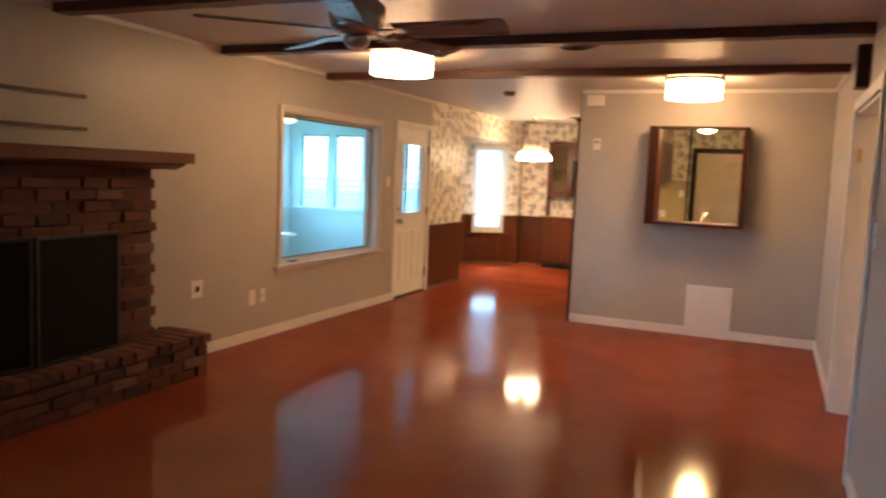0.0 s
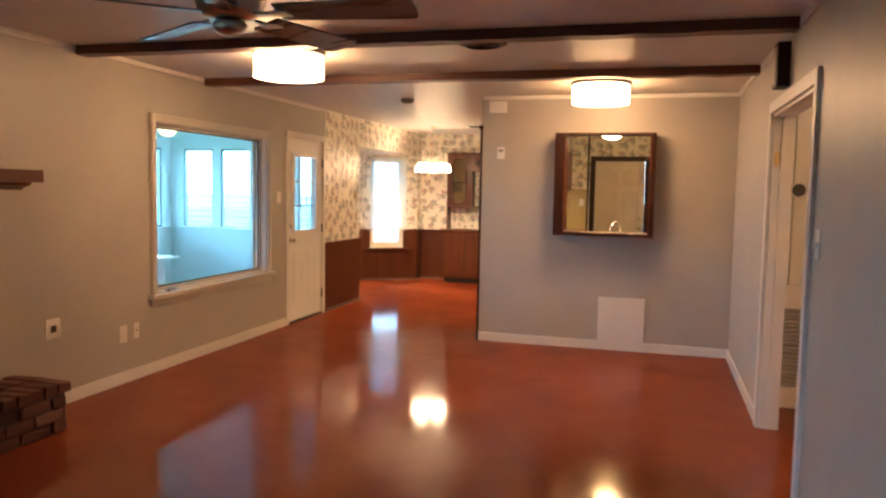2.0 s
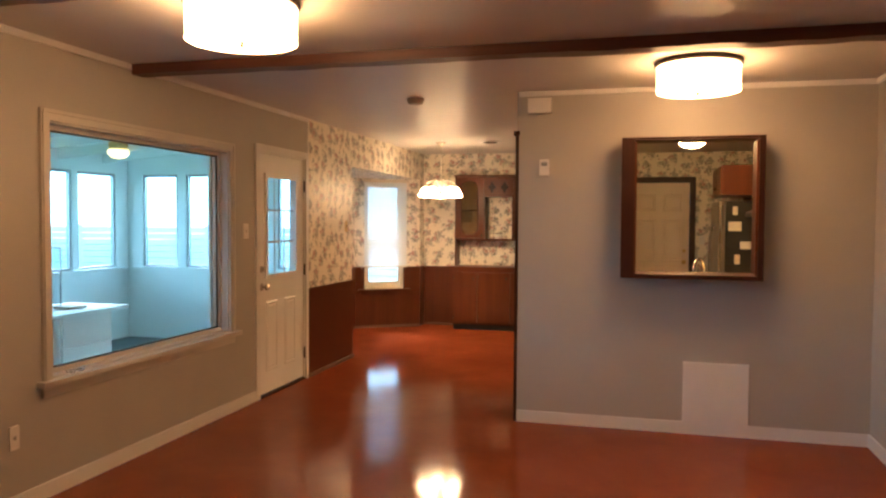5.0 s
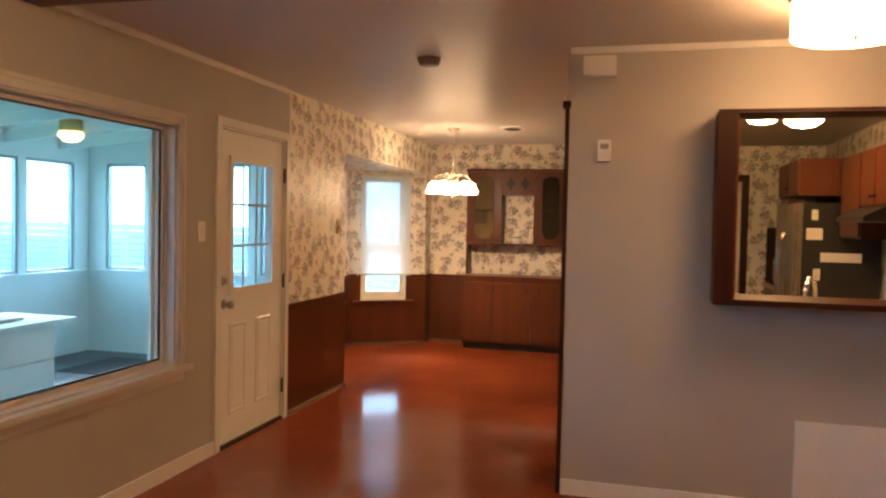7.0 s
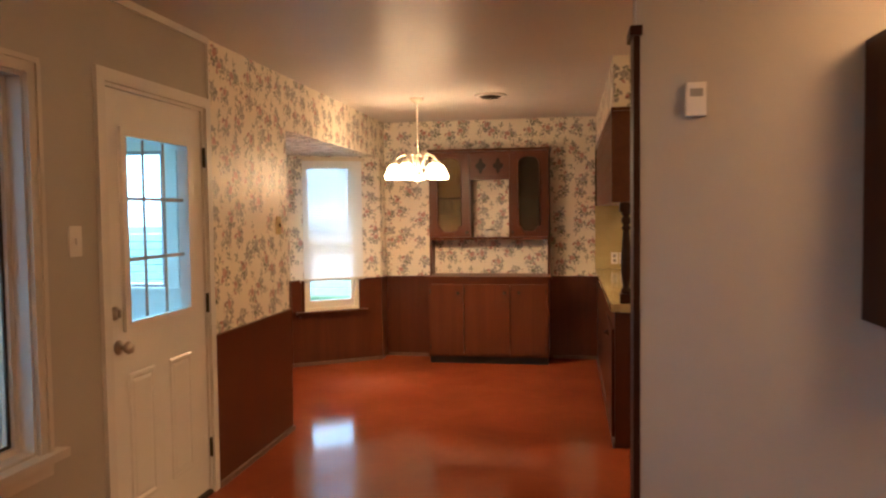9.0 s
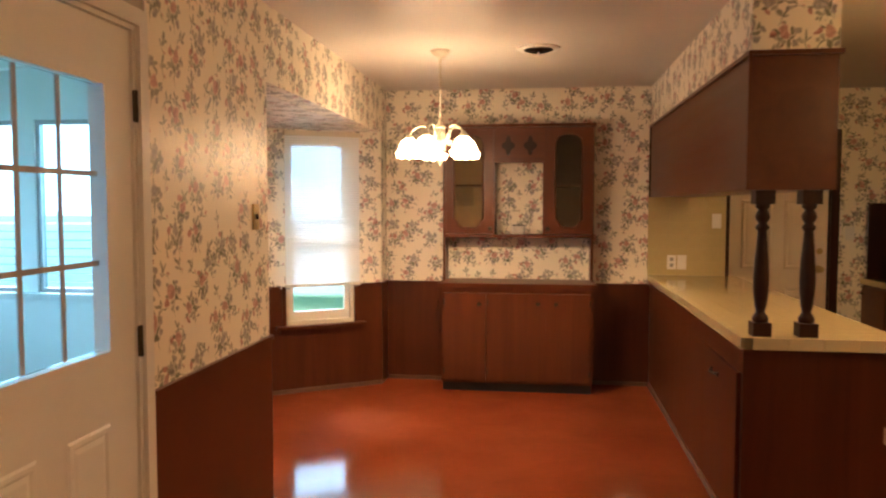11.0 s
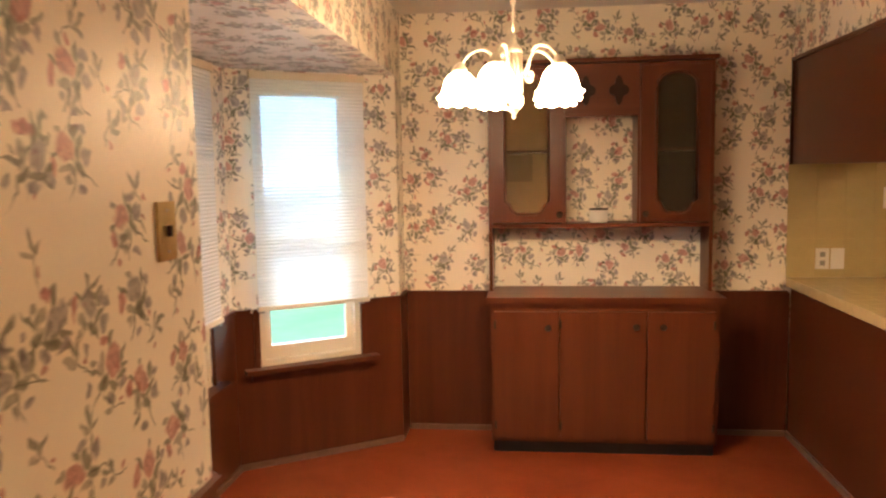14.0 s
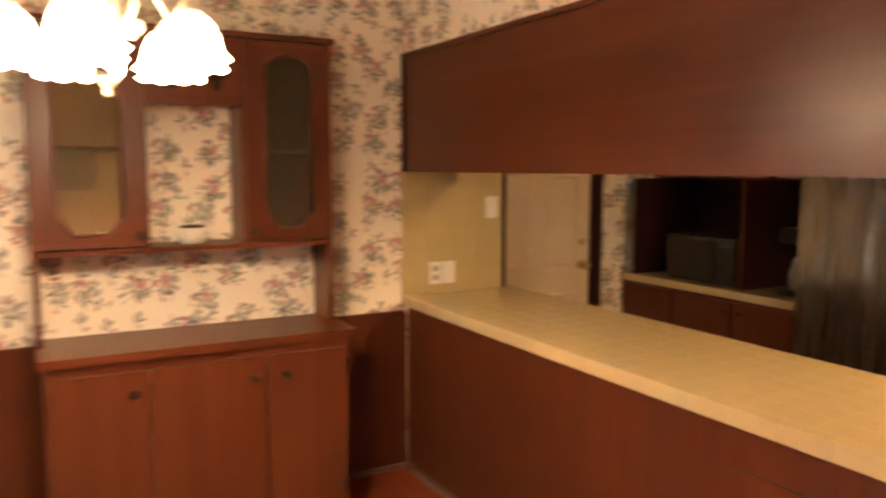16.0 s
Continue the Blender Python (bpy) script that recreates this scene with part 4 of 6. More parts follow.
# ---- dining room: bay windows ----
def shade_material():
    """Pleated translucent cellular blind."""
    m = bpy.data.materials.new("cellular_blind")
    m.use_nodes = True
    t = m.node_tree
    b = t.nodes["Principled BSDF"]
    b.inputs["Base Color"].default_value = (0.80, 0.80, 0.78, 1)
    b.inputs["Roughness"].default_value = 0.8
    tr = t.nodes.new("ShaderNodeBsdfTranslucent")
    tr.inputs[0].default_value = (0.92, 0.93, 0.93, 1)
    mx = t.nodes.new("ShaderNodeMixShader")
    mx.inputs[0].default_value = 0.125
    t.links.new(b.outputs[0], mx.inputs[1])
    t.links.new(tr.outputs[0], mx.inputs[2])
    weave = t.nodes.new("ShaderNodeMixShader")
    weave.inputs[0].default_value = 0.12
    t.links.new(mx.outputs[0], weave.inputs[1])
    cloth = t.nodes.new("ShaderNodeBsdfRefraction")
    cloth.inputs["Color"].default_value = (0.80, 0.86, 0.92, 1)
    cloth.inputs["Roughness"].default_value, cloth.inputs["IOR"].default_value = 0.46, 1.02
    t.links.new(cloth.outputs[0], weave.inputs[2])
    t.links.new(weave.outputs[0], t.nodes["Material Output"].inputs[0])
    return m


BLIND = shade_material()
SASH = mottled("cream_sash_paint", (0.66, 0.58, 0.42), (0.74, 0.66, 0.50), 8, 0.4)
for n, key in enumerate(BAY_RUNS):
    a, b, lo, hi = BAY_HOLES[key]
    m = BAY_M[key]
    base = m @ Vector(((a + b) / 2, 0, lo))
    w = structure(thing("window_%d" % (n + 2), "cream bay window sash behind a pleated white blind", "window", base), "cream bay window sash behind a pleated white blind", "window")
    for s0, s1 in ((a - 0.03, a), (b, b + 0.03)):
        bm = bmesh.new(); box(bm, s0, -0.02, lo, s1, -0.0095, 0.845, m); part("window_casing", bm, PANEL, w, "brown wood casing", 0.003)
    bm = bmesh.new(); ring(bm, a, b, lo, hi, 0.03, 0.005, 0.11, m); part("window_frame", bm, SASH, w, "", 0.003)
    mid = 1.21
    bm = bmesh.new(); ring(bm, a + 0.03, b - 0.03, lo + 0.03, mid, 0.04, 0.035, 0.065, m, 0.07); part("lower_sash", bm, SASH, w, "", 0.004)
    bm = bmesh.new(); ring(bm, a + 0.03, b - 0.03, mid - 0.035, hi - 0.03, 0.04, 0.068, 0.098, m); part("upper_sash", bm, SASH, w, "", 0.004)
    for za, zb, y in ((lo + 0.1, mid - 0.04, 0.05), (mid + 0.005, hi - 0.07, 0.083)):
        bm = bmesh.new(); box(bm, a + 0.07, y - 0.002, za, b - 0.07, y + 0.002, zb, m)
        p = part("pane", bm, GLASS, w); p.visible_shadow = False
    bm = bmesh.new(); box(bm, a - 0.085, -0.07, lo - 0.025, b + 0.085, -0.0005, lo - 0.0005, m); part("window_sill", bm, PANEL, w, "brown wood sill", 0.005)
    bm = bmesh.new(); box(bm, a - 0.05, -0.028, lo - 0.06, b + 0.05, -0.0095, lo - 0.0255, m); part("apron", bm, PANEL, w, "", 0.003)
    # blind
    bl = thing("window_blind", "white pleated cellular blind, lowered most of the way", "blind", m @ Vector(((a + b) / 2, -0.03, hi)), "bay window blinds")
    bm = bmesh.new(); box(bm, a - 0.04, -0.058, hi - 0.002, b + 0.012, -0.0225, hi + 0.035, m); part("head_rail", bm, SASH, bl, "", 0.004)
    bm = bmesh.new()
    bot = 0.86
    n_p = int((hi - bot) / 0.009)
    vs = []
    for k in range(n_p + 1):
        z = hi - 0.002 - (hi - 0.002 - bot) * k / n_p
        y = -0.044 + (0.002 if k % 2 else -0.002)
        vs.append((bm.verts.new(m @ Vector((a - 0.035, y, z))), bm.verts.new(m @ Vector((b + 0.008, y, z)))))
    for (p, q), (r, s) in zip(vs, vs[1:]):
        bm.faces.new((p, q, s, r))
    part("pleated_fabric", bm, BLIND, bl, "translucent white pleats")
    bm = bmesh.new(); box(bm, a - 0.04, -0.056, bot - 0.022, b + 0.012, -0.032, bot, m); part("bottom_rail", bm, SASH, bl, "", 0.003)
    for s in (a - 0.006, b - 0.02):
        bm = bmesh.new(); box(bm, s, -0.06, bot - 0.032, s + 0.026, -0.0305, bot - 0.0222, m); part("end_clip", bm, GREY_PLASTIC, bl, "grey clip")

plate("wall_outlet", "white power outlet low in the bay wainscot", "wall outlet", Matrix.Translation((-0.771, 3.72, 0.33)) @ WEST, 0.07, 0.115, BRONZE,
      [("socket", 0, 0.024, 0.014, 0.014, 0.001, PLASTIC), ("socket", 0, -0.024, 0.014, 0.014, 0.001, PLASTIC)])
plate("light_switch", "brass wall switch plate on the floral wallpaper", "light switch", on_west(1.945, 1.425), 0.072, 0.118, BRASS, [("toggle", 0, 0.0, 0.005, 0.011, 0.009, DARK_TRIM), ("screw", 0, 0.042, 0.003, 0.003, 0.001, NICKEL), ("screw", 0, -0.042, 0.003, 0.003, 0.001, NICKEL)])
ob = structure(boxes("casing_edge_strip", WHITE_TRIM, [(0.0005, 0.986, 0.846, 0.008, 1.0, H - 0.001)]), "thin white strip where paint meets wallpaper", "trim")


# ---- chandelier ----
def chandelier(x, y):
    c = thing("chandelier", "lit five-arm chandelier with white glass bell shades", "chandelier", (x, y, H))
    at = Matrix.Translation((x, y, 0))
    ctr = Vector((x, y, 0))
    bm = bmesh.new(); lathe(bm, [(0.012, H - 0.05), (0.045, H - 0.03), (0.06, H - 0.012), (0.062, H - 0.0005)], 28, at); part("canopy", bm, ANTIQUE, c, "pale metal ceiling canopy")
    bm = bmesh.new(); lathe(bm, [(0.0035, 2.03), (0.0035, H - 0.045)], 10, at); part("cord", bm, ANTIQUE, c)
    for k in range(14):
        z = 2.065 + k * 0.024
        bm = bmesh.new()
        pts = [(x + (0.008 * math.cos(t) if k % 2 else 0), y + (0 if k % 2 else 0.008 * math.cos(t)), z + 0.016 * math.sin(t)) for t in [2 * math.pi * i / 12 for i in range(13)]]
        tube(bm, pts, 0.0022, 6)
        part("chain_link", bm, ANTIQUE, c)
    bm = bmesh.new(); lathe(bm, [(0.010, 1.80), (0.012, 1.81), (0.012, 1.955), (0.034, 1.96), (0.03, 1.975), (0.016, 1.99), (0.008, 2.015), (0.004, 2.03)], 24, at)
    part("column", bm, ANTIQUE, c, "pale turned metal column")
    for k in range(7):
        g = 2 * math.pi * k / 7
        bm = bmesh.new(); tube(bm, [(x + 0.026 * math.cos(g), y + 0.026 * math.sin(g), z) for z in (1.8065, 1.89, 1.9595)], 0.0075, 10)
        part("column_tube", bm, ANTIQUE, c)
    bm = bmesh.new(); lathe(bm, [(0.03, 1.765), (0.035, 1.77), (0.037, 1.80), (0.032, 1.806)], 18, at); part("base_cup", bm, CUT_GLASS, c, "faceted glass cup under the column")
    bm = bmesh.new(); lathe(bm, [(0.003, 1.722), (0.009, 1.73), (0.005, 1.738), (0.013, 1.745), (0.02, 1.755), (0.028, 1.7645)], 18, at); part("finial", bm, ANTIQUE, c, "small turned finial")
    for k in range(5):
        ang = radians(37 + 72 * k)
        d = Vector((math.cos(ang), math.sin(ang), 0))
        bm = bmesh.new()
        pts = []
        for i in range(25):
            u = i / 24
            if u < 0.35:
                v = u / 0.35
                r, z = 0.034 + 0.045 * v, 1.875 + 0.072 * v * v
            else:
                v = (u - 0.35) / 0.65
                r, z = 0.079 + 0.116 * (0.5 - 0.5 * math.cos(math.pi * v)), 1.947 + 0.042 * math.sin(math.pi * min(1.0, v * 1.12)) - 0.035 * v
            pts.append(ctr + d * r + Vector((0, 0, z)))
        tube(bm, pts, 0.0062, 10)
        part("arm", bm, ANTIQUE, c, "curved metal arm")
        bm = bmesh.new()
        tube(bm, [ctr + d * (0.072 + (0.022 - 0.0012 * i) * math.cos(0.5 * i + 2.6)) + Vector((0, 0, 1.875 + (0.022 - 0.0012 * i) * math.sin(0.5 * i + 2.6))) for i in range(17)], 0.0042, 8)
        part("scroll", bm, ANTIQUE, c, "small curled metal scroll")
        s = Matrix.Translation(ctr + d * 0.195 + Vector((0, 0, -0.028)))
        bm = bmesh.new(); lathe(bm, [(0.026, 1.922), (0.029, 1.93), (0.022, 1.94), (0.01, 1.958)], 18, s); part("shade_holder", bm, ANTIQUE, c)
        bm = bmesh.new()
        seg, rings = 48, []
        for r, z, ruffle in ((0.020, 1.924, 0), (0.036, 1.918, 0), (0.050, 1.904, 0), (0.060, 1.884, 0.1), (0.066, 1.862, 0.3), (0.070, 1.842, 0.6), (0.085, 1.829, 1), (0.072, 1.826, 0.7), (0.070, 1.816, 0.6), (0.077, 1.806, 1)):
            row = []
            for i in range(seg):
                a = 2 * math.pi * i / seg
                wob = 1 + 0.045 * ruffle * math.cos(a * 9)
                row.append(bm.verts.new(s @ Vector((r * wob * math.cos(a), r * wob * math.sin(a), z + 0.005 * ruffle * math.cos(a * 9)))))
            rings.append(row)
        for p, q in zip(rings, rings[1:]):
            for i in range(seg):
                f = bm.faces.new((p[i], p[(i + 1) % seg], q[(i + 1) % seg], q[i])); f.smooth = True
        part("shade", bm, BELL_GLASS, c, "frosted white glass bell shade with a ruffled rim")
        bm = bmesh.new(); bmesh.ops.create_uvsphere(bm, u_segments=14, v_segments=10, radius=0.03, matrix=s @ Matrix.Translation((0, 0, 1.835)))
        part("bulb", bm, BULB, c, "lit bulb")


ANTIQUE = mottled("antique_white_metal", (0.50, 0.44, 0.34), (0.66, 0.60, 0.48), 40, 0.3, metal=0.3)
CUT_GLASS = glass("cut_glass", (0.95, 0.92, 0.85), 0.05)
BELL_GLASS = glowing("bell_glass_lit", (1.0, 0.57, 0.23), 10.5)
BULB = glowing("bulb_lit", (1.0, 0.58, 0.24), 88.0)
chandelier(0.678, 3.30)

ob = thing("ceiling_vent", "round white ceiling vent with dark slots", "vent", (1.284, 3.305, H))
at = Matrix.Translation((1.284, 3.305, 0))
bm = bmesh.new(); lathe(bm, [(0.10, H - 0.012), (0.125, H - 0.01), (0.135, H - 0.0005)], 32, at); part("rim", bm, WHITE_TRIM, ob)
bm = bmesh.new(); lathe(bm, [(0.09, H - 0.0145), (0.09, H - 0.0125)], 32, at); part("core", bm, BRONZE, ob)
for r in (0.07, 0.045, 0.02):
    bm = bmesh.new(); lathe(bm, [(r, H - 0.022), (r + 0.014, H - 0.015)], 28, at, cap=False); part("louvre", bm, BRONZE, ob)
bm = bmesh.new(); lathe(bm, [(0.005, H - 0.05), (0.008, H - 0.04), (0.004, H - 0.0222)], 10, at); part("damper_knob", bm, WHITE_TRIM, ob)


# ---- built-in hutch ----
def small_knob(parent, x, y, z, mat=None):
    bm = bmesh.new()
    lathe(bm, [(0.007, 0.0), (0.007, 0.01), (0.016, 0.014), (0.017, 0.02), (0.01, 0.026)], 16, Matrix.Translation((x, y, z)) @ Matrix.Rotation(radians(90), 4, "X"))
    return part("knob", bm, mat or BRONZE, parent, "dark round knob")


def slab_door(parent, x0, x1, z0, z1, y, kx, kz):
    bm = bmesh.new(); box(bm, x0, y - 0.018, z0, x1, y - 0.0005, z1)
    d = part("cabinet_door", bm, CABINET, parent, "", 0.006, 2)
    small_knob(d, kx, y - 0.018, kz)
    for z in (z0 + 0.07, z1 - 0.07):
        xh = x0 + 0.004 if kx > (x0 + x1) / 2 else x1 - 0.004
        bm = bmesh.new(); box(bm, xh - 0.006, y - 0.022, z - 0.022, xh + 0.006, y - 0.0182, z + 0.022); part("hinge", bm, BRONZE, d)


def arch(x0, x1, z0, z1, cut, top):
    """Outline of a cathedral-shaped light: clipped, waisted corners."""
    pts = [(x0 + cut, z0), (x1 - cut, z0), (x1 - cut * 0.55, z0 + cut * 0.35), (x1 - cut * 0.35, z0 + cut * 0.9), (x1, z0 + cut * 1.1)]
    n = 8
    for i in range(n + 1):
        a = math.pi * i / n
        pts.append(((x0 + x1) / 2 + (x1 - x0) / 2 * math.cos(a), z1 - top + top * math.sin(a) ** 0.7))
    return pts + [(x0, z0 + cut * 1.1), (x0 + cut * 0.35, z0 + cut * 0.9), (x0 + cut * 0.55, z0 + cut * 0.35)]


def framed_door(name, parent, x0, x1, z0, z1, y, outline, mat, proud=0.018):
    """A door front with a shaped opening through it, and a bead round the opening."""
    bm = bmesh.new()
    loops = []
    for pts in ([(x0, z0), (x1, z0), (x1, z1), (x0, z1)], outline):
        vs = [bm.verts.new((a, y - 0.0005, b)) for a, b in pts]
        loops += [bm.edges.new((vs[i], vs[(i + 1) % len(vs)])) for i in range(len(vs))]
    bmesh.ops.triangle_fill(bm, use_beauty=True, use_dissolve=False, edges=loops)
    g = bmesh.ops.extrude_face_region(bm, geom=list(bm.faces))
    for v in g["geom"]:
        if isinstance(v, bmesh.types.BMVert):
            v.co.y -= proud
    d = part(name, bm, mat, parent)
    bm = bmesh.new()
    n = len(outline)
    tube(bm, [(outline[i % n][0], y - proud, outline[i % n][1]) for i in range(n + 1)], 0.008, 8)
    part("bead", bm, mat, d)
    bm = bmesh.new(); ring(bm, x0 + 0.006, x1 - 0.006, z0 + 0.006, z1 - 0.006, 0.012, y - proud - 0.004, y - proud - 0.0002); part("edge_moulding", bm, mat, d, "", 0.002)
    return d


# Left back lightened to tan, as chandelier light inside would show it.
LIT_BACK = mottled("lit_back_board", (0.40, 0.27, 0.14), (0.48, 0.33, 0.18), 9, 0.6)
HX0, HX1, HY = 0.515, 1.725, 4.49
hutch = thing("buffet_cabinet", "reddish brown built-in cabinet with three plain doors", "cabinet", (1.12, 4.69, 0))
boxes("carcass", CABINET, [(HX0 + 0.012, HY, 0.075, HX1 - 0.012, YB - 0.0245, 0.832)], hutch, "", 0.003)
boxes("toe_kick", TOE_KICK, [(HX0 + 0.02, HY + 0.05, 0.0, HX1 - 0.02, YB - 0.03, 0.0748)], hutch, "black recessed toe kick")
slab_door(hutch, 0.545, 0.88, 0.10, 0.79, HY, 0.83, 0.705)
slab_door(hutch, 0.892, 1.335, 0.10, 0.79, HY, 1.287, 0.712)
slab_door(hutch, 1.347, 1.69, 0.10, 0.79, HY, 1.425, 0.712)
boxes("countertop", CABINET_X, [(HX0 - 0.01, HY - 0.025, 0.8325, HX1 + 0.012, YB - 0.021, 0.868)], hutch, "smooth brown wood top", 0.005, 2)

UY, UX0, UX1, UZ0, UZ1 = 4.685, 0.512, 1.718, 1.243, 2.105
up = thing("glazed_cabinet", "reddish brown glazed hutch with an open middle shelf", "cabinet", (1.115, 4.73, 1.25))
boxes("side_panel", CABINET, [(UX0, UY, 0.8685, UX0 + 0.02, YB - 0.001, UZ1)], up, "", 0.002)
boxes("side_panel", CABINET, [(UX1 - 0.02, UY, 0.8685, UX1, YB - 0.001, UZ1)], up, "", 0.002)
boxes("bottom_shelf", CABINET_X, [(UX0 + 0.0205, UY - 0.012, UZ0 - 0.022, UX1 - 0.0205, YB - 0.001, UZ0)], up, "", 0.003)
boxes("top_board", CABINET_X, [(UX0 - 0.012, UY - 0.03, UZ1, UX1 + 0.012, YB - 0.001, UZ1 + 0.022)], up, "", 0.006)
boxes("divider", CABINET, [(0.919, UY + 0.001, UZ0 + 0.0005, 0.937, YB - 0.002, UZ1 - 0.0005)], up)
boxes("divider", CABINET, [(1.317, UY + 0.001, UZ0 + 0.0005, 1.335, YB - 0.002, UZ1 - 0.0005)], up)
boxes("shelf", CABINET_X, [(UX0 + 0.0205, UY + 0.04, 1.63, 0.9185, YB - 0.002, 1.648)], up)
boxes("shelf", CABINET_X, [(1.3355, UY + 0.04, 1.63, UX1 - 0.0205, YB - 0.002, 1.648)], up)
boxes("cabinet_back", LIT_BACK, [(UX0 + 0.0205, YB - 0.008, UZ0 + 0.0005, 0.9185, YB - 0.003, UZ1 - 0.001)], up)
# Right back in darker wood stands in for the unlit interior.
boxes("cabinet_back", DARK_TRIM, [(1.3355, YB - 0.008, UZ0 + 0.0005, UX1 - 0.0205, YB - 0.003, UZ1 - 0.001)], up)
REEDED = material("reeded_glass", (0.56, 0.49, 0.34), 0.08)
nn = Nodes(REEDED)
REEDED.node_tree.nodes["Principled BSDF"].inputs["Transmission Weight"].default_value = 0.95
REEDED.node_tree.nodes["Principled BSDF"].inputs["IOR"].default_value = 1.12
wv = nn.add("TexWave"); wv.bands_direction = "Z"; wv.inputs["Scale"].default_value = 32.0
nn.link(nn.coord(), wv.inputs["Vector"]); nn.bump(wv.outputs["Fac"], 0.35, 0.003)
for x0, x1, kx in ((UX0 + 0.008, 0.926, 0.90), (1.329, UX1 - 0.008, 1.357)):
    o = arch(x0 + 0.085, x1 - 0.085, UZ0 + 0.055, UZ1 - 0.06, 0.062, 0.10)
    d = framed_door("cabinet_door", up, x0, x1, UZ0 + 0.006, UZ1 - 0.006, UY, o, CABINET)
    bm = bmesh.new(); box(bm, x0 + 0.07, UY - 0.004, UZ0 + 0.04, x1 - 0.07, UY - 0.001, UZ1 - 0.045); part("glass", bm, REEDED, d, "smoky reeded glass").visible_shadow = False
    small_knob(d, kx, UY - 0.018, UZ0 + 0.05)
CANE = mottled("dark_cane", (0.05, 0.03, 0.012), (0.09, 0.055, 0.022), 20, 0.5)
# cane lattice in the lower half of the first glazed side
for i in range(17):
    xx = UX0 + 0.06 + 0.011 * i
    boxes("lattice_rod", CANE, [(xx, UY + 0.045, 1.475, xx + 0.0035, UY + 0.048, 1.6295)], up)
for i in range(13):
    zz = 1.478 + 0.0118 * i
    boxes("lattice_rod", CANE, [(UX0 + 0.055, UY + 0.0482, zz, UX0 + 0.245, UY + 0.051, zz + 0.0035)], up)
# panel over the open middle; dark quatrefoils stand in for its shaded openings
boxes("crest_panel", CABINET_X, [(0.928, UY - 0.014, 1.818, 1.327, UY + 0.0005, UZ1 - 0.006)], up, "", 0.004)
for cx in (1.04, 1.215):
    bm = bmesh.new()
    pts = []
    for i in range(32):
        a = 2 * math.pi * i / 32
        r = 0.050 * (1 + 0.26 * math.cos(4 * a))
        pts.append((cx + r * 0.85 * math.cos(a), 1.955 + r * 1.25 * math.sin(a)))
    prism(bm, pts, UY - 0.0215, UY - 0.0145)
    part("carved_rosette", bm, DARK_TRIM, up, "dark quatrefoil piece standing in for a shaded grille opening", 0.002)

# small things on the hutch
ob = thing("sugar_bowl", "small white ceramic bowl with a dark lid rim", "bowl", (1.12, 4.77, UZ0))
at = Matrix.Translation((1.12, 4.77, UZ0 + 0.0005))
bm = bmesh.new(); lathe(bm, [(0.044, 0.0), (0.05, 0.006), (0.051, 0.035), (0.05, 0.062), (0.047, 0.068)], 24, at); part("body", bm, PLASTIC, ob)
bm = bmesh.new(); lathe(bm, [(0.052, 0.0685), (0.052, 0.076), (0.03, 0.079), (0.006, 0.081)], 24, at); part("lid", bm, BRONZE, ob, "dark lid")
for sgn in (-1, 1):
    bm = bmesh.new(); tube(bm, [(1.12 + sgn * (0.051 + 0.02 * math.sin(math.pi * i / 8)), 4.77, UZ0 + 0.028 + 0.03 * i / 8) for i in range(9)], 0.004, 8); part("handle", bm, PLASTIC, ob)
bm = bmesh.new()
for i in range(6):
    bmesh.ops.create_icosphere(bm, subdivisions=2, radius=0.03 + 0.008 * math.sin(i * 2.1), matrix=Matrix.Translation((0.66 + 0.028 * i, 4.79 + 0.012 * math.sin(i * 3), UZ0 + 0.0285)) @ Matrix.Diagonal((1, 1, 0.85, 1)))
tagged(part("folded_napkins", bm, PLASTIC), "crumpled white cloth napkins inside the glazed cabinet", "napkins")

# ---- peninsula ----
pen = thing("peninsula_cabinet", "reddish brown panelled peninsula base cabinet", "cabinet", (2.5, 3.4, 0))
PX0, PX1, PY0, PY1 = 2.19, 2.80, 1.985, YB - 0.0245
boxes("carcass", PANEL, [(PX0, PY0, 0.0, PX1, PY1, 0.865)], pen, "", 0.002)
boxes("base_strip", DUSTY_BASE, [(PX0 - 0.012, PY0 - 0.012, 0.0, PX0 - 0.0005, PY1, 0.035)], pen, "", 0.003)
bm = bmesh.new(); box(bm, PX0 - 0.018, 2.02, 0.06, PX0 - 0.0005, 2.83, 0.745)
d = part("cabinet_door", bm, PANEL, pen, "", 0.006, 2)
bm = bmesh.new()
tube(bm, [(PX0 - 0.018 - 0.028 * math.sin(math.pi * i / 10), 2.37 + 0.13 * i / 10, 0.66) for i in range(11)], 0.006, 8)
for y in (2.37, 2.50):
    box(bm, PX0 - 0.026, y - 0.012, 0.648, PX0 - 0.018, y + 0.012, 0.672)
part("handle", bm, BRONZE, d, "dark bow handle")
TILE = mottled("cream_tile_glaze", (0.49, 0.39, 0.185), (0.57, 0.46, 0.23), 6, 0.11, 120, 0.03)
GROUT = mottled("tile_grout", (0.455, 0.36, 0.165), (0.525, 0.42, 0.20), 30, 0.16)
WALL_TILE = mottled("olive_wall_tile", (0.42, 0.34, 0.14), (0.50, 0.41, 0.18), 6, 0.2, 120, 0.03)
TOP = 0.915
ct = thing("peninsula_countertop", "glossy cream tiled countertop with a rounded tile edge", "countertop", (2.5, 3.4, 0.865))
boxes("bed", GROUT, [(2.176, 1.941, 0.8652, 2.848, YB - 0.001, TOP - 0.0005)], ct)


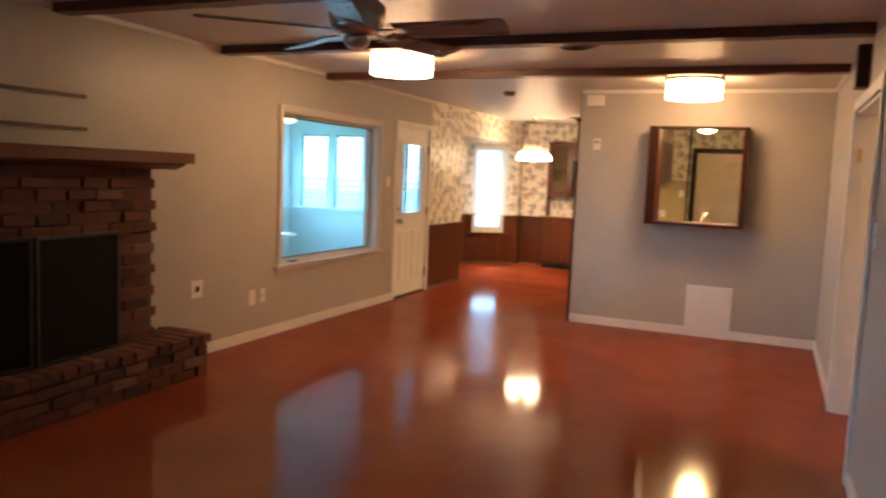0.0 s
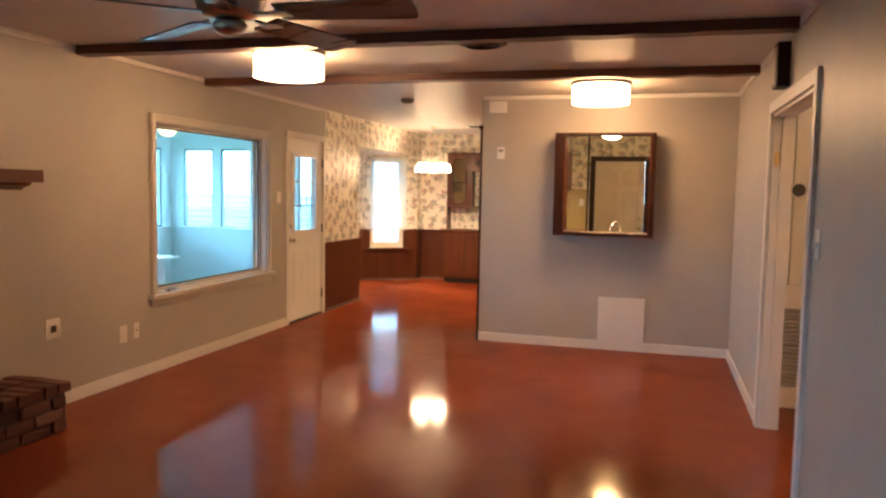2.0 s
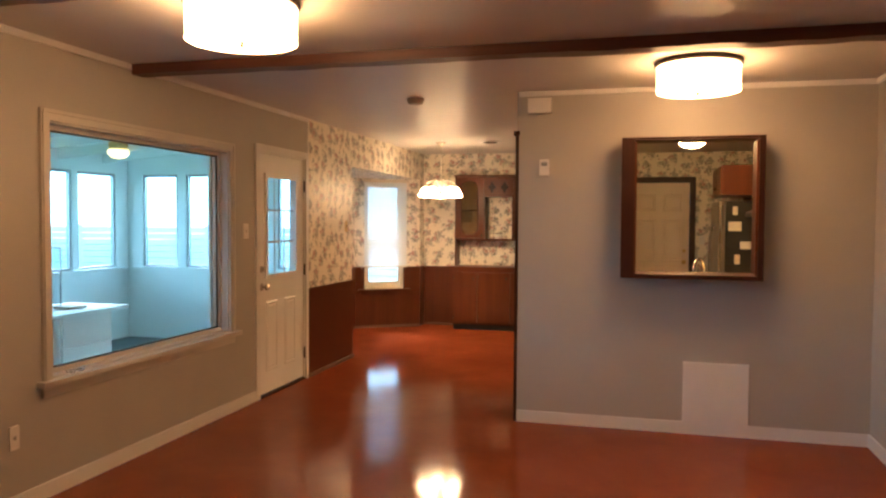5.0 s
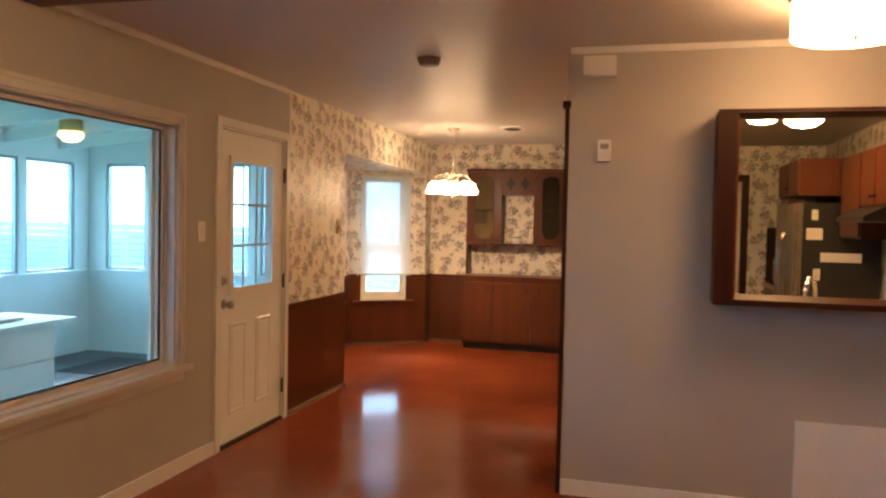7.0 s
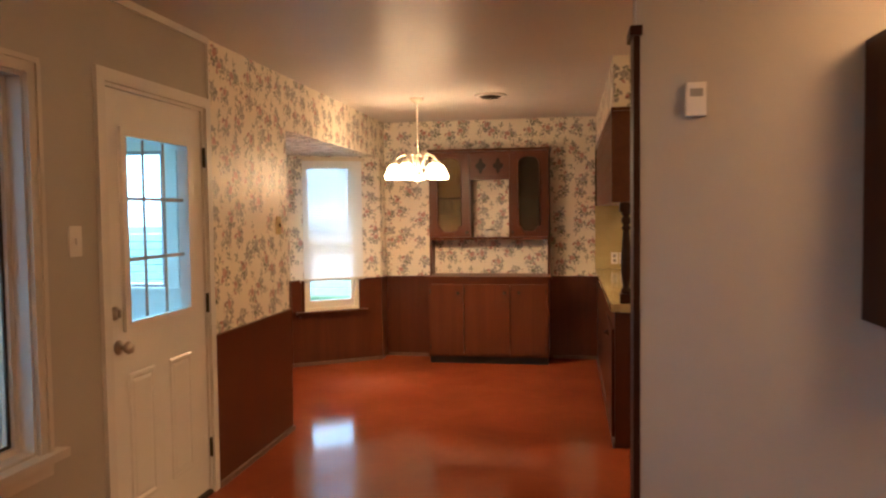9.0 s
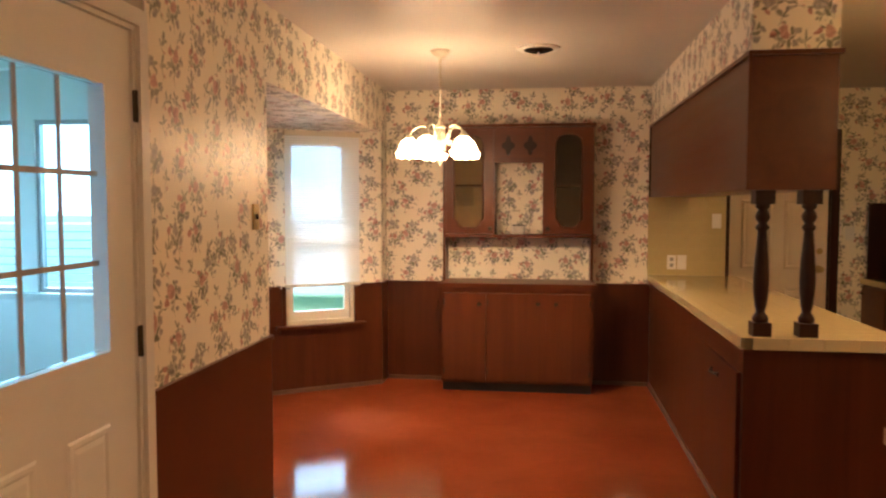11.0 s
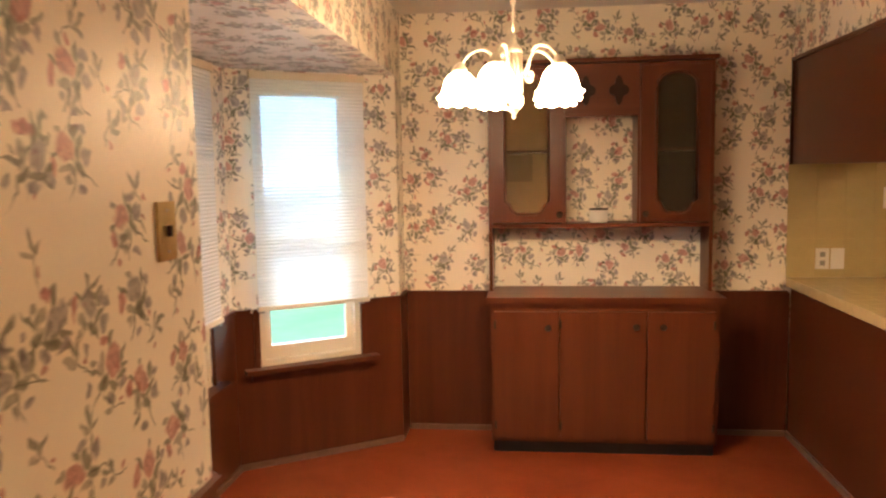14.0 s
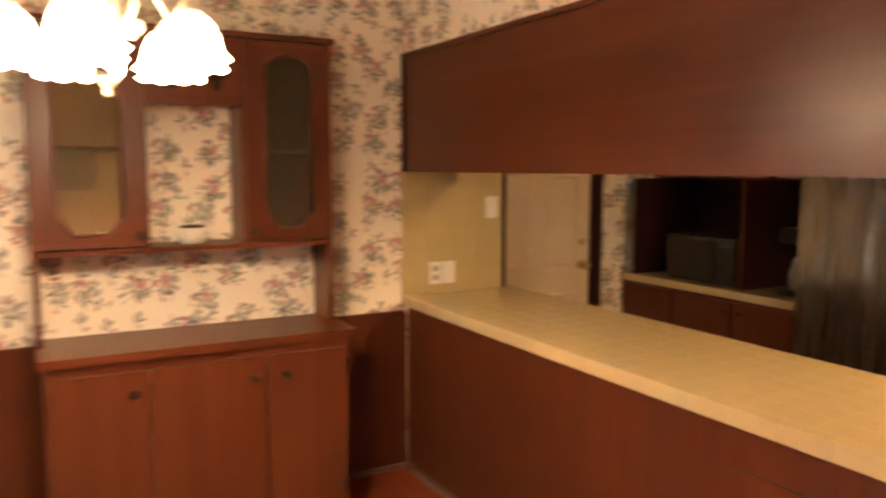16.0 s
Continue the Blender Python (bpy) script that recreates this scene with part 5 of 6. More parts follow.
def tile_mesh(w, l, h, mat, name="tile"):
    bm = bmesh.new()
    box(bm, 0, 0, 0, w, l, h)
    bmesh.ops.bevel(bm, geom=[e for e in bm.edges if min(v.co.z for v in e.verts) > h / 2], offset=0.0006, segments=1, affect="EDGES")
    bmesh.ops.recalc_face_normals(bm, faces=bm.faces)
    uvbox(bm)
    me = bpy.data.meshes.new(name)
    bm.to_mesh(me); bm.free()
    me.materials.append(mat)
    return me


def piece(name, me, parent, m):
    ob = new(name, me)
    ob.parent = parent
    ob.matrix_parent_inverse = parent.matrix_basis.inverted()
    ob.matrix_basis = m
    return ob


edge = tile_mesh(0.050, 0.1445, 0.0505, TILE, "edge_tile")
k = 0
while 1.9405 + 0.147 * (k + 1) <= YB:
    piece("edge_tile", edge, ct, Matrix.Translation((2.165, 1.941 + 0.147 * k, 0.8652)))
    k += 1
endt = tile_mesh(0.1405, 0.045, 0.0505, TILE, "edge_tile")
for k in range(4):
    piece("edge_tile", endt, ct, Matrix.Translation((2.2165 + 0.143 * k, 1.93, 0.8652)))
TILE_JOBS = []
ft = tile_mesh(0.1035, 0.1055, 0.004, TILE)
for i in range(6):
    for j in range(27):
        TILE_JOBS.append((ft, ct, Matrix.Translation((2.2175 + 0.1055 * i, 1.978 + 0.1075 * j, TOP - 0.004))))
bs = thing("tile_backsplash", "olive-cream glazed tile backsplash above the counter", "backsplash", (2.48, YB, 0.9), kind="structure")
boxes("bed", GROUT, [(2.166, YB - 0.005, TOP + 0.001, 2.774, YB - 0.0005, 1.5445)], bs)
wt = tile_mesh(0.1495, 0.0985, 0.004, WALL_TILE)
for i in range(4):
    for j in range(6):
        TILE_JOBS.append((wt, bs, Matrix.Translation((2.168 + 0.1515 * i, YB - 0.0048, TOP + 0.003 + 0.108 * j)) @ Matrix.Rotation(radians(90), 4, "X") @ Matrix.Diagonal((1, 1.075, 1, 1))))
plate("wall_outlet", "two white power outlets side by side on the tiles", "wall outlet", Matrix.Translation((2.355, YB - 0.0092, 1.02)), 0.07, 0.115, PLASTIC, [("socket", 0, 0.024, 0.014, 0.014, 0.001, GREY_PLASTIC), ("socket", 0, -0.024, 0.014, 0.014, 0.001, GREY_PLASTIC)])
plate("wall_outlet", "two white power outlets side by side on the tiles", "wall outlet", Matrix.Translation((2.435, YB - 0.0092, 1.02)), 0.07, 0.115, PLASTIC, [("toggle", 0, 0, 0.005, 0.012, 0.006, PLASTIC)])
plate("light_switch", "white light switch on the tiled wall", "light switch", Matrix.Translation((2.70, YB - 0.0092, 1.355)), 0.07, 0.115, PLASTIC, [("toggle", 0, 0, 0.005, 0.012, 0.008, PLASTIC)])

oc = thing("overhead_cabinet", "reddish brown cabinet hanging over the peninsula", "cabinet", (2.33, 3.4, 1.545))
boxes("carcass", CABINET_Y, [(2.18, 1.935, 1.545, 2.53, YB - 0.001, 2.105)], oc, "", 0.002)
boxes("crown_strip", CABINET_Y, [(2.166, 1.92, 2.1055, 2.544, YB - 0.001, 2.125)], oc, "", 0.003)
boxes("corner_strip", CABINET, [(2.1675, 1.922, 1.545, 2.1795, 1.95, 2.105)], oc, "", 0.002)
boxes("side_strip", DARK_TRIM, [(2.1675, YB - 0.02, 1.545, 2.1795, YB - 0.001, 2.105)], oc, "", 0.002)
structure(boxes("soffit", WALLPAPER, [(2.18, 1.935, 2.1255, 2.53, YB - 0.0005, H)]), "papered soffit above the overhead cabinet", "soffit")

SPINDLE = [(0.03, 0.06), (0.034, 0.075), (0.028, 0.09), (0.018, 0.105), (0.024, 0.13), (0.031, 0.19), (0.033, 0.25), (0.029, 0.33), (0.022, 0.42), (0.019, 0.455), (0.028, 0.465), (0.028, 0.475), (0.018, 0.487), (0.027, 0.503), (0.031, 0.517), (0.027, 0.532), (0.018, 0.545), (0.03, 0.557), (0.03, 0.57)]
for x in (2.26, 2.45):
    sp = thing("spindle_post", "dark turned wooden spindle between counter and cabinet", "post", (x, 2.005, TOP), "peninsula spindles")
    at = Matrix.Translation((x, 2.005, TOP + 0.0005))
    bm = bmesh.new(); lathe(bm, SPINDLE, 20, at); part("turned_shaft", bm, DARK_TRIM, sp)
    boxes("foot_block", DARK_TRIM, [(x - 0.038, 1.967, TOP + 0.0005, x + 0.038, 2.043, TOP + 0.06)], sp, "", 0.008)
    boxes("head_block", DARK_TRIM, [(x - 0.04, 1.965, TOP + 0.57, x + 0.04, 2.045, 1.5445)], sp, "", 0.006)


# ---- kitchen ----
def panel_door(m, w, h, label, name, casing, leaf_mat):
    """A six-panel door; m puts its lower left corner, its face looks along -y."""
    d = structure(thing(name, label, "door", m.translation), label, "door")
    bm = bmesh.new()
    for r in ((-0.065, -0.018, 0.0, 0.0, -0.0005, h), (w, -0.018, 0.0, w + 0.065, -0.0005, h), (-0.065, -0.018, h, w + 0.065, -0.0005, h + 0.065)):
        box(bm, *r, m)
    part("door_casing", bm, casing, d, "dark brown wood casing", 0.005)
    bm = bmesh.new()
    for r in ((0.0, 0.0, 0.0, 0.012, 0.139, h), (w - 0.012, 0.0, 0.0, w, 0.139, h), (0.012, 0.0, h - 0.012, w - 0.012, 0.139, h)):
        box(bm, *r, m)
    part("door_jamb", bm, casing, d)
    bm = bmesh.new(); box(bm, 0.014, 0.015, 0.012, w - 0.014, 0.055, h - 0.014, m)
    leaf = part("leaf", bm, leaf_mat, d)
    c = w / 2
    for x0, x1 in ((0.11, c - 0.05), (c + 0.05, w - 0.11)):
        for z0, z1 in ((0.2, 0.78), (0.95, 1.53), (1.64, 1.87)):
            bm = bmesh.new(); nested(bm, x0, x1, z0, z1, 0.015, DEEP_RAISED, m); part("panel", bm, leaf_mat, leaf, "raised door panel")
    knob(leaf, m @ Matrix.Translation((w - 0.075, 0.015, 0.95)), BRASS)
    bm = bmesh.new(); lathe(bm, [(0.026, 0.0), (0.026, 0.012), (0.016, 0.018)], 16, m @ Matrix.Translation((w - 0.075, 0.015, 1.10)) @ Matrix.Rotation(radians(90), 4, "X")); part("deadbolt", bm, BRASS, leaf, "brass deadbolt")


# White door paint with the kitchen lamp's warm light mixed into its colour.
WARM_LIT_DOOR = mottled("warm_lit_white_door_paint", (0.66, 0.54, 0.36), (0.74, 0.62, 0.44), 4, 0.35, 160, 0.05)
panel_door(Matrix.Translation((2.865, YK, 0)), 0.81, 2.04, "white six-panel kitchen door, coloured as warmly lit, in a dark brown frame, closed", "door_3", DARK_TRIM, WARM_LIT_DOOR)
structure(boxes("wall_corner_trim", DARK_TRIM, [(2.7755, YB - 0.006, 0.0, 2.80, YB + 0.06, H - 0.001)], None, "", 0.003), "dark brown corner trim beside the kitchen door", "trim")
plate("light_switch", "white light switch beside the kitchen door", "light switch", Matrix.Translation((3.83, YK, 1.25)), 0.07, 0.115, PLASTIC, [("toggle", 0, 0, 0.005, 0.012, 0.008, PLASTIC)])

STEEL = material("brushed_steel", (0.42, 0.40, 0.37), 0.26, 1.0)
nn = Nodes(STEEL)
nn.rough(nn.math("ADD", nn.math("MULTIPLY", nn.noise(nn.coord(scale=(1, 1, 0.02)), 90, 3), 0.2), 0.18))
FRIDGE_SIDE = mottled("fridge_black_side", (0.014, 0.013, 0.013), (0.024, 0.022, 0.021), 30, 0.35)
PAPER = mottled("paper", (0.62, 0.56, 0.44), (0.72, 0.66, 0.54), 8, 0.7)

fr = thing("refrigerator", "stainless steel two-door refrigerator with black sides", "refrigerator", (4.15, 3.4, 0))
boxes("body", FRIDGE_SIDE, [(3.90, 2.95, 0.03, XR - 0.02, 3.84, 1.72)], fr, "black painted side", 0.004)
boxes("kick_plate", BLACK, [(3.92, 2.96, 0.0, XR - 0.03, 3.83, 0.0298)], fr)
for a, b, hy in ((2.952, 3.39, 3.345), (3.40, 3.838, 3.445)):
    bm = bmesh.new(); box(bm, 3.83, a, 0.06, 3.8995, b, 1.715)
    d = part("fridge_door", bm, STEEL, fr, "", 0.008, 2)
    bm = bmesh.new(); tube(bm, [(3.83 - 0.055 * math.sin(math.pi * min(1, max(0, i / 12))) ** 0.4, hy, 0.72 + 0.75 * i / 12) for i in range(13)], 0.011, 10); part("handle", bm, STEEL, d, "long steel bar handle")
for n, (x0, x1, z0, z1) in enumerate(((4.05, 4.37, 1.21, 1.29), (3.995, 4.05, 1.05, 1.15), (3.93, 4.06, 1.40, 1.50), (4.27, 4.33, 1.42, 1.48), (3.97, 4.02, 1.57, 1.66), (4.30, 4.38, 1.58, 1.63))):
    tagged(boxes("paper_note", PAPER, [(x0, 2.9478, z0, x1, 2.9494, z1)]), "cream paper note stuck to the refrigerator side", "paper note", "notes on the refrigerator")


def kitchen_unit(name, label, x0, x1, y0, y1, z0, z1, faces, doors, axis="x"):
    """A cabinet unit whose doors look along -x (axis x) or +y (axis y)."""
    u = thing(name, label, "cabinet", ((x0 + x1) / 2, (y0 + y1) / 2, z0))
    boxes("carcass", CABINET, [(x0, y0, z0, x1, y1, z1)], u, "", 0.002)
    span = (y1 - y0) if axis == "x" else (x1 - x0)
    for k in range(doors):
        a = (y0 if axis == "x" else x0) + 0.012 + k * span / doors
        b = a + span / doors - 0.024
        bm = bmesh.new()
        if axis == "x":
            box(bm, x0 - 0.018, a, z0 + 0.02, x0 - 0.0005, b, z1 - 0.02)
        else:
            box(bm, a, y1 + 0.0005, z0 + 0.02, b, y1 + 0.018, z1 - 0.02)
        d = part("cabinet_door", bm, CABINET, u, "", 0.006)
        bm = bmesh.new()
        kz = z0 + 0.08 if z0 > 1 else z1 - 0.08
        if axis == "x":
            lathe(bm, [(0.006, 0), (0.006, 0.012), (0.015, 0.018), (0.009, 0.026)], 12, Matrix.Translation((x0 - 0.018, b - 0.04 if k % 2 == 0 else a + 0.04, kz)) @ Matrix.Rotation(radians(-90), 4, "Y"))
        else:
            lathe(bm, [(0.006, 0), (0.006, 0.012), (0.015, 0.018), (0.009, 0.026)], 12, Matrix.Translation((b - 0.04, y1 + 0.018, kz)) @ Matrix.Rotation(radians(-90), 4, "X"))
        part("knob", bm, BRONZE, d)
    return u


kitchen_unit("fridge_cabinet", "reddish brown cabinet above the refrigerator", 3.86, XR - 0.001, 2.93, 3.86, 1.78, 2.10, 1, 2)
kitchen_unit("wall_cabinet", "reddish brown kitchen wall cabinet beside the range hood", 4.2, XR - 0.001, 2.33, 2.92, 1.42, 2.10, 1, 1)
kitchen_unit("wall_cabinet", "short reddish brown cabinet over the range hood", 4.2, XR - 0.001, 1.56, 2.325, 1.66, 2.10, 1, 2)
kitchen_unit("wall_cabinet", "reddish brown kitchen wall cabinet in the corner", 4.2, XR - 0.001, 0.5, 1.555, 1.42, 2.10, 1, 2)
kitchen_unit("wall_cabinet", "reddish brown wall cabinet beside the pass-through", 3.90, XR - 0.001, 0.134, 0.47, 1.42, 2.10, 1, 1, "y")
kitchen_unit("wall_cabinet", "reddish brown wall cabinet above the microwave", 4.2, XR - 0.001, 4.30, YK - 0.001, 1.50, 2.10, 1, 2)
kitchen_unit("wall_cabinet", "reddish brown wall cabinet beside the refrigerator", 4.2, XR - 0.001, 3.87, 4.27, 1.50, 2.10, 1, 1)
kitchen_unit("base_cabinet", "reddish brown kitchen base cabinet under the microwave", 3.95, XR - 0.001, 3.86, YK - 0.001, 0.08, 0.84, 1, 3)
kitchen_unit("base_cabinet", "reddish brown kitchen base cabinet beside the stove", 3.95, XR - 0.001, 2.36, 2.94, 0.08, 0.84, 1, 1)
kitchen_unit("base_cabinet", "reddish brown kitchen base cabinet in the corner", 3.95, XR - 0.001, 0.74, 1.57, 0.08, 0.84, 1, 2)
kitchen_unit("sink_cabinet", "reddish brown sink base cabinet along the partition", 2.27, 3.93, 0.134, 0.70, 0.08, 0.84, 1, 4, "y")
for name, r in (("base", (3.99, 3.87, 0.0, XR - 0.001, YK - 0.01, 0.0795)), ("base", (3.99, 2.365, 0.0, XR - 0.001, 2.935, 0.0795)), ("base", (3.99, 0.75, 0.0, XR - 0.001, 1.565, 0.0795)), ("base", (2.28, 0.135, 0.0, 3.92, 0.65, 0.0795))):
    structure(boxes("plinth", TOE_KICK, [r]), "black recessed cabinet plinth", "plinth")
for r, lab in (((3.92, 3.855, 0.8405, XR - 0.001, YK - 0.001, 0.885), "cream tiled kitchen counter under the microwave"), ((3.92, 2.36, 0.8405, XR - 0.001, 2.94, 0.885), "short cream tiled counter beside the stove"),
               ((3.92, 0.735, 0.8405, XR - 0.001, 1.57, 0.885), "cream tiled corner counter"), ((2.235, 0.134, 0.8405, XR - 0.001, 0.733, 0.885), "cream tiled sink counter along the partition")):
    tagged(boxes("kitchen_countertop", TILE, [r], None, "", 0.008, 2), lab, "countertop")
structure(boxes("niche_divider", CABINET, [(3.96, 4.275, 0.8855, XR - 0.001, 4.295, 1.4995)]), "reddish brown upright panel between the counter niches", "panel")
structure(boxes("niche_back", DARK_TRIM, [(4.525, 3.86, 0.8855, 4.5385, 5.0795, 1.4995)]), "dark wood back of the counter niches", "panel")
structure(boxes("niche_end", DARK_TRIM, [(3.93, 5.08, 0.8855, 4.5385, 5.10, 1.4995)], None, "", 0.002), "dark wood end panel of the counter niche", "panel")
st = thing("stove", "black freestanding kitchen stove under the hood", "stove", (4.22, 1.96, 0))
boxes("body", BLACK, [(3.93, 1.58, 0.0, XR - 0.001, 2.35, 0.89)], st, "", 0.005)
boxes("back_guard", BLACK, [(4.45, 1.58, 0.8905, XR - 0.001, 2.35, 1.06)], st, "", 0.005)
boxes("oven_handle", STEEL, [(3.89, 1.65, 0.72, 3.91, 2.28, 0.745), (3.91, 1.68, 0.722, 3.9295, 1.70, 0.743), (3.91, 2.23, 0.722, 3.9295, 2.25, 0.743)], st)
hd = thing("range_hood", "black metal range hood under a short cabinet", "range hood", (4.25, 1.95, 1.55))
bm = bmesh.new(); prism(bm, [(4.02, 1.55), (XR - 0.001, 1.55), (XR - 0.001, 1.6595), (4.16, 1.6595), (4.02, 1.585)], 1.57, 2.32); part("canopy", bm, BLACK, hd, "", 0.003)
mw = thing("microwave_oven", "black microwave oven standing on the kitchen counter", "microwave", (4.2, 4.6, 0.885))
boxes("body", BLACK, [(3.975, 4.33, 0.8955, 4.42, 4.84, 1.165)], mw, "", 0.006)
boxes("door_glass", material("microwave_glass", (0.008, 0.008, 0.008), 0.1), [(3.966, 4.47, 0.92, 3.9748, 4.82, 1.145)], mw, "dark glass door", 0.002)
boxes("control_panel", BLACK, [(3.968, 4.345, 0.92, 3.9748, 4.455, 1.145)], mw, "", 0.001)
boxes("clock_display", glowing("clock_green", (0.1, 0.9, 0.5), 0.003, (0.02, 0.05, 0.03)), [(3.9665, 4.36, 1.115, 3.9678, 4.44, 1.135)], mw, "green lit clock")
for y in (4.36, 4.81):
    boxes("foot", BLACK, [(4.0, y - 0.015, 0.8855, 4.03, y + 0.015, 0.8953)], mw)
cm = thing("coffee_maker", "black and grey coffee maker on the kitchen counter", "coffee maker", (4.2, 4.0, 0.885))
boxes("base", BLACK, [(4.03, 3.92, 0.8855, 4.30, 4.10, 0.92)], cm, "", 0.006)
boxes("tower", BLACK, [(4.2, 3.92, 0.9205, 4.30, 4.10, 1.25)], cm, "", 0.006)
boxes("brew_head", BLACK, [(4.03, 3.92, 1.17, 4.1995, 4.10, 1.25)], cm, "", 0.01)
bm = bmesh.new(); lathe(bm, [(0.05, 0.9205), (0.065, 0.94), (0.068, 1.0), (0.05, 1.06), (0.045, 1.09)], 20, Matrix.Translation((4.115, 4.01, 0))); part("carafe", bm, GREY_PLASTIC, cm, "grey carafe")

fc = thing("kitchen_faucet", "chrome gooseneck kitchen faucet above the sink counter", "faucet", (3.42, 0.26, 0.885))
bm = bmesh.new(); lathe(bm, [(0.032, 0.8855), (0.03, 0.9), (0.018, 0.91), (0.015, 0.96)], 18, Matrix.Translation((3.42, 0.26, 0))); part("base", bm, CHROME, fc)
bm = bmesh.new(); tube(bm, [(3.42, 0.26, 0.955), (3.42, 0.26, 1.10)] + [(3.42 + 0.045 - 0.045 * math.cos(math.pi * i / 10), 0.26 + 0.10 - 0.10 * math.cos(math.pi * i / 10), 1.12 + 0.1 * math.sin(math.pi * i / 10)) for i in range(11)] + [(3.51, 0.46, 1.05)], 0.012, 12); part("spout", bm, CHROME, fc)
bm = bmesh.new(); tube(bm, [(3.44, 0.26, 0.935), (3.50, 0.25, 0.955)], 0.006, 8); part("lever", bm, CHROME, fc)
# Cyan pane tint dims and cools the daylight coming through the porch.
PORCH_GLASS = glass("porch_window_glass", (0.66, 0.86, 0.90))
LAMP_GLASS = glowing("kitchen_lamp_glass", (1.0, 0.52, 0.15), 30.0)
for x, y, z, r, lab in ((3.40, 0.36, 2.14, 0.12, "small round lamp over the kitchen sink, lit"), (3.40, 1.90, H, 0.17, "round frosted glass kitchen ceiling lamp, lit")):
    kl = thing("kitchen_lamp", lab, "ceiling lamp", (x, y, z))
    at = Matrix.Translation((x, y, z))
    bm = bmesh.new(); lathe(bm, [(r * 0.95, -0.025), (r, -0.018), (r, -0.0005)], 28, at); part("base", bm, BRASS, kl)
    bm = bmesh.new(); lathe(bm, [(0.01, -0.18 if r > 0.15 else -0.10), (r * 0.5, -0.165 if r > 0.15 else -0.09), (r * 0.8, -0.12 if r > 0.15 else -0.065), (r * 0.93, -0.0255)], 28, at); part("glass_bowl", bm, LAMP_GLASS, kl, "glowing frosted glass bowl")
structure(boxes("sink_soffit", WALLPAPER, [(2.95, 0.134, 2.14, 3.899, 0.50, H - 0.0005)]), "papered soffit over the sink", "soffit")

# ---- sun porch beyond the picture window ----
# White paint shifted to cyan: the cool daylight cast is in the colour.
PORCH = mottled("porch_daylight_tinted_white", (0.66, 0.76, 0.76), (0.74, 0.83, 0.82), 3, 0.6, 120, 0.08)
PORCH_FLOOR = mottled("porch_floor_grey", (0.11, 0.115, 0.12), (0.19, 0.195, 0.20), 4, 0.7, 150, 0.1)
PZ, PXW, PYN, PYS = -0.24, -4.25, 3.95, -6.0
structure(boxes("porch_floor", PORCH_FLOOR, [(PXW - 0.1, PYS, PZ - 0.1, -0.1405, PYN + 0.1, PZ)]), "grey painted porch floor, a step down", "floor")
structure(boxes("porch_step", PORCH_FLOOR, [(-0.45, -0.1, PZ + 0.001, -0.1405, 1.1, -0.125)]), "grey porch step under the glazed door", "step")
SILLZ, HEADZ = 0.80, 2.13
north = [(-4.0, -3.42), (-3.28, -2.70), (-2.56, -1.98), (-1.84, -1.26)]
west = [(PYN - 0.25 - 0.86 * (k + 1) + 0.1, PYN - 0.25 - 0.86 * k) for k in range(11)]
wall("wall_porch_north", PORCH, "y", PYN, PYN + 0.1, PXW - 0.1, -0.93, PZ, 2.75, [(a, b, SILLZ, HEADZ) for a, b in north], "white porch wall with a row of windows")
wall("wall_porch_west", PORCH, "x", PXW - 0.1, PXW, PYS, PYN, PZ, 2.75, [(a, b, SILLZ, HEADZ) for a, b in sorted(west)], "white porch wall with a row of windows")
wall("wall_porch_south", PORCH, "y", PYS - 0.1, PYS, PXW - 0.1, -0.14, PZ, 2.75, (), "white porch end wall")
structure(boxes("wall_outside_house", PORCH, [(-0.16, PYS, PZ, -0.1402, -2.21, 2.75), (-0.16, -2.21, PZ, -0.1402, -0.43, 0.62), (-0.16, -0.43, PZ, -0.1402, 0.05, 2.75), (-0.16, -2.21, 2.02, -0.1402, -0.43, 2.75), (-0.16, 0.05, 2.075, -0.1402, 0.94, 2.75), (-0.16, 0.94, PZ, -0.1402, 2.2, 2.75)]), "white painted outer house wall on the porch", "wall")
bm = bmesh.new()
vs = [bm.verts.new(p) for p in ((PXW - 0.6, PYS - 0.1, 2.36), (-0.14, PYS - 0.1, 2.75), (-0.14, PYN + 0.1, 2.75), (PXW - 0.6, PYN + 0.1, 2.36))]
bm.faces.new(vs)
g = bmesh.ops.extrude_face_region(bm, geom=list(bm.faces))
for v in g["geom"]:
    if isinstance(v, bmesh.types.BMVert):
        v.co.z += 0.06
structure(part("porch_ceiling", bm, PORCH), "white painted sloping porch ceiling", "ceiling")
for k in range(12):
    y = PYN - 0.5 - k * 0.8
    bm = bmesh.new()
    box(bm, -4.25, -0.025, -0.13, 0.0, 0.025, -0.004, Matrix.Translation((-0.15, y, 2.74)) @ Matrix.Rotation(-0.0845, 4, "Y"))
    structure(part("porch_rafter", bm, PORCH), "white painted porch rafter", "beam")
ALU = material("aluminium_window_frame", (0.35, 0.36, 0.37), 0.4, 0.6)
n = 5
for a, b in north:
    w = structure(thing("window_%d" % n, "grey aluminium porch window", "window", ((a + b) / 2, PYN, SILLZ)), "grey aluminium porch window", "window")
    bm = bmesh.new(); ring(bm, a, b, SILLZ, HEADZ, 0.035, PYN + 0.02, PYN + 0.07); part("window_frame", bm, ALU, w)
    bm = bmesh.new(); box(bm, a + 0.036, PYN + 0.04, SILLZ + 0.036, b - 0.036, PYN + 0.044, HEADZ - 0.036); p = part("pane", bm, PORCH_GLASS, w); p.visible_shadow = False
    n += 1
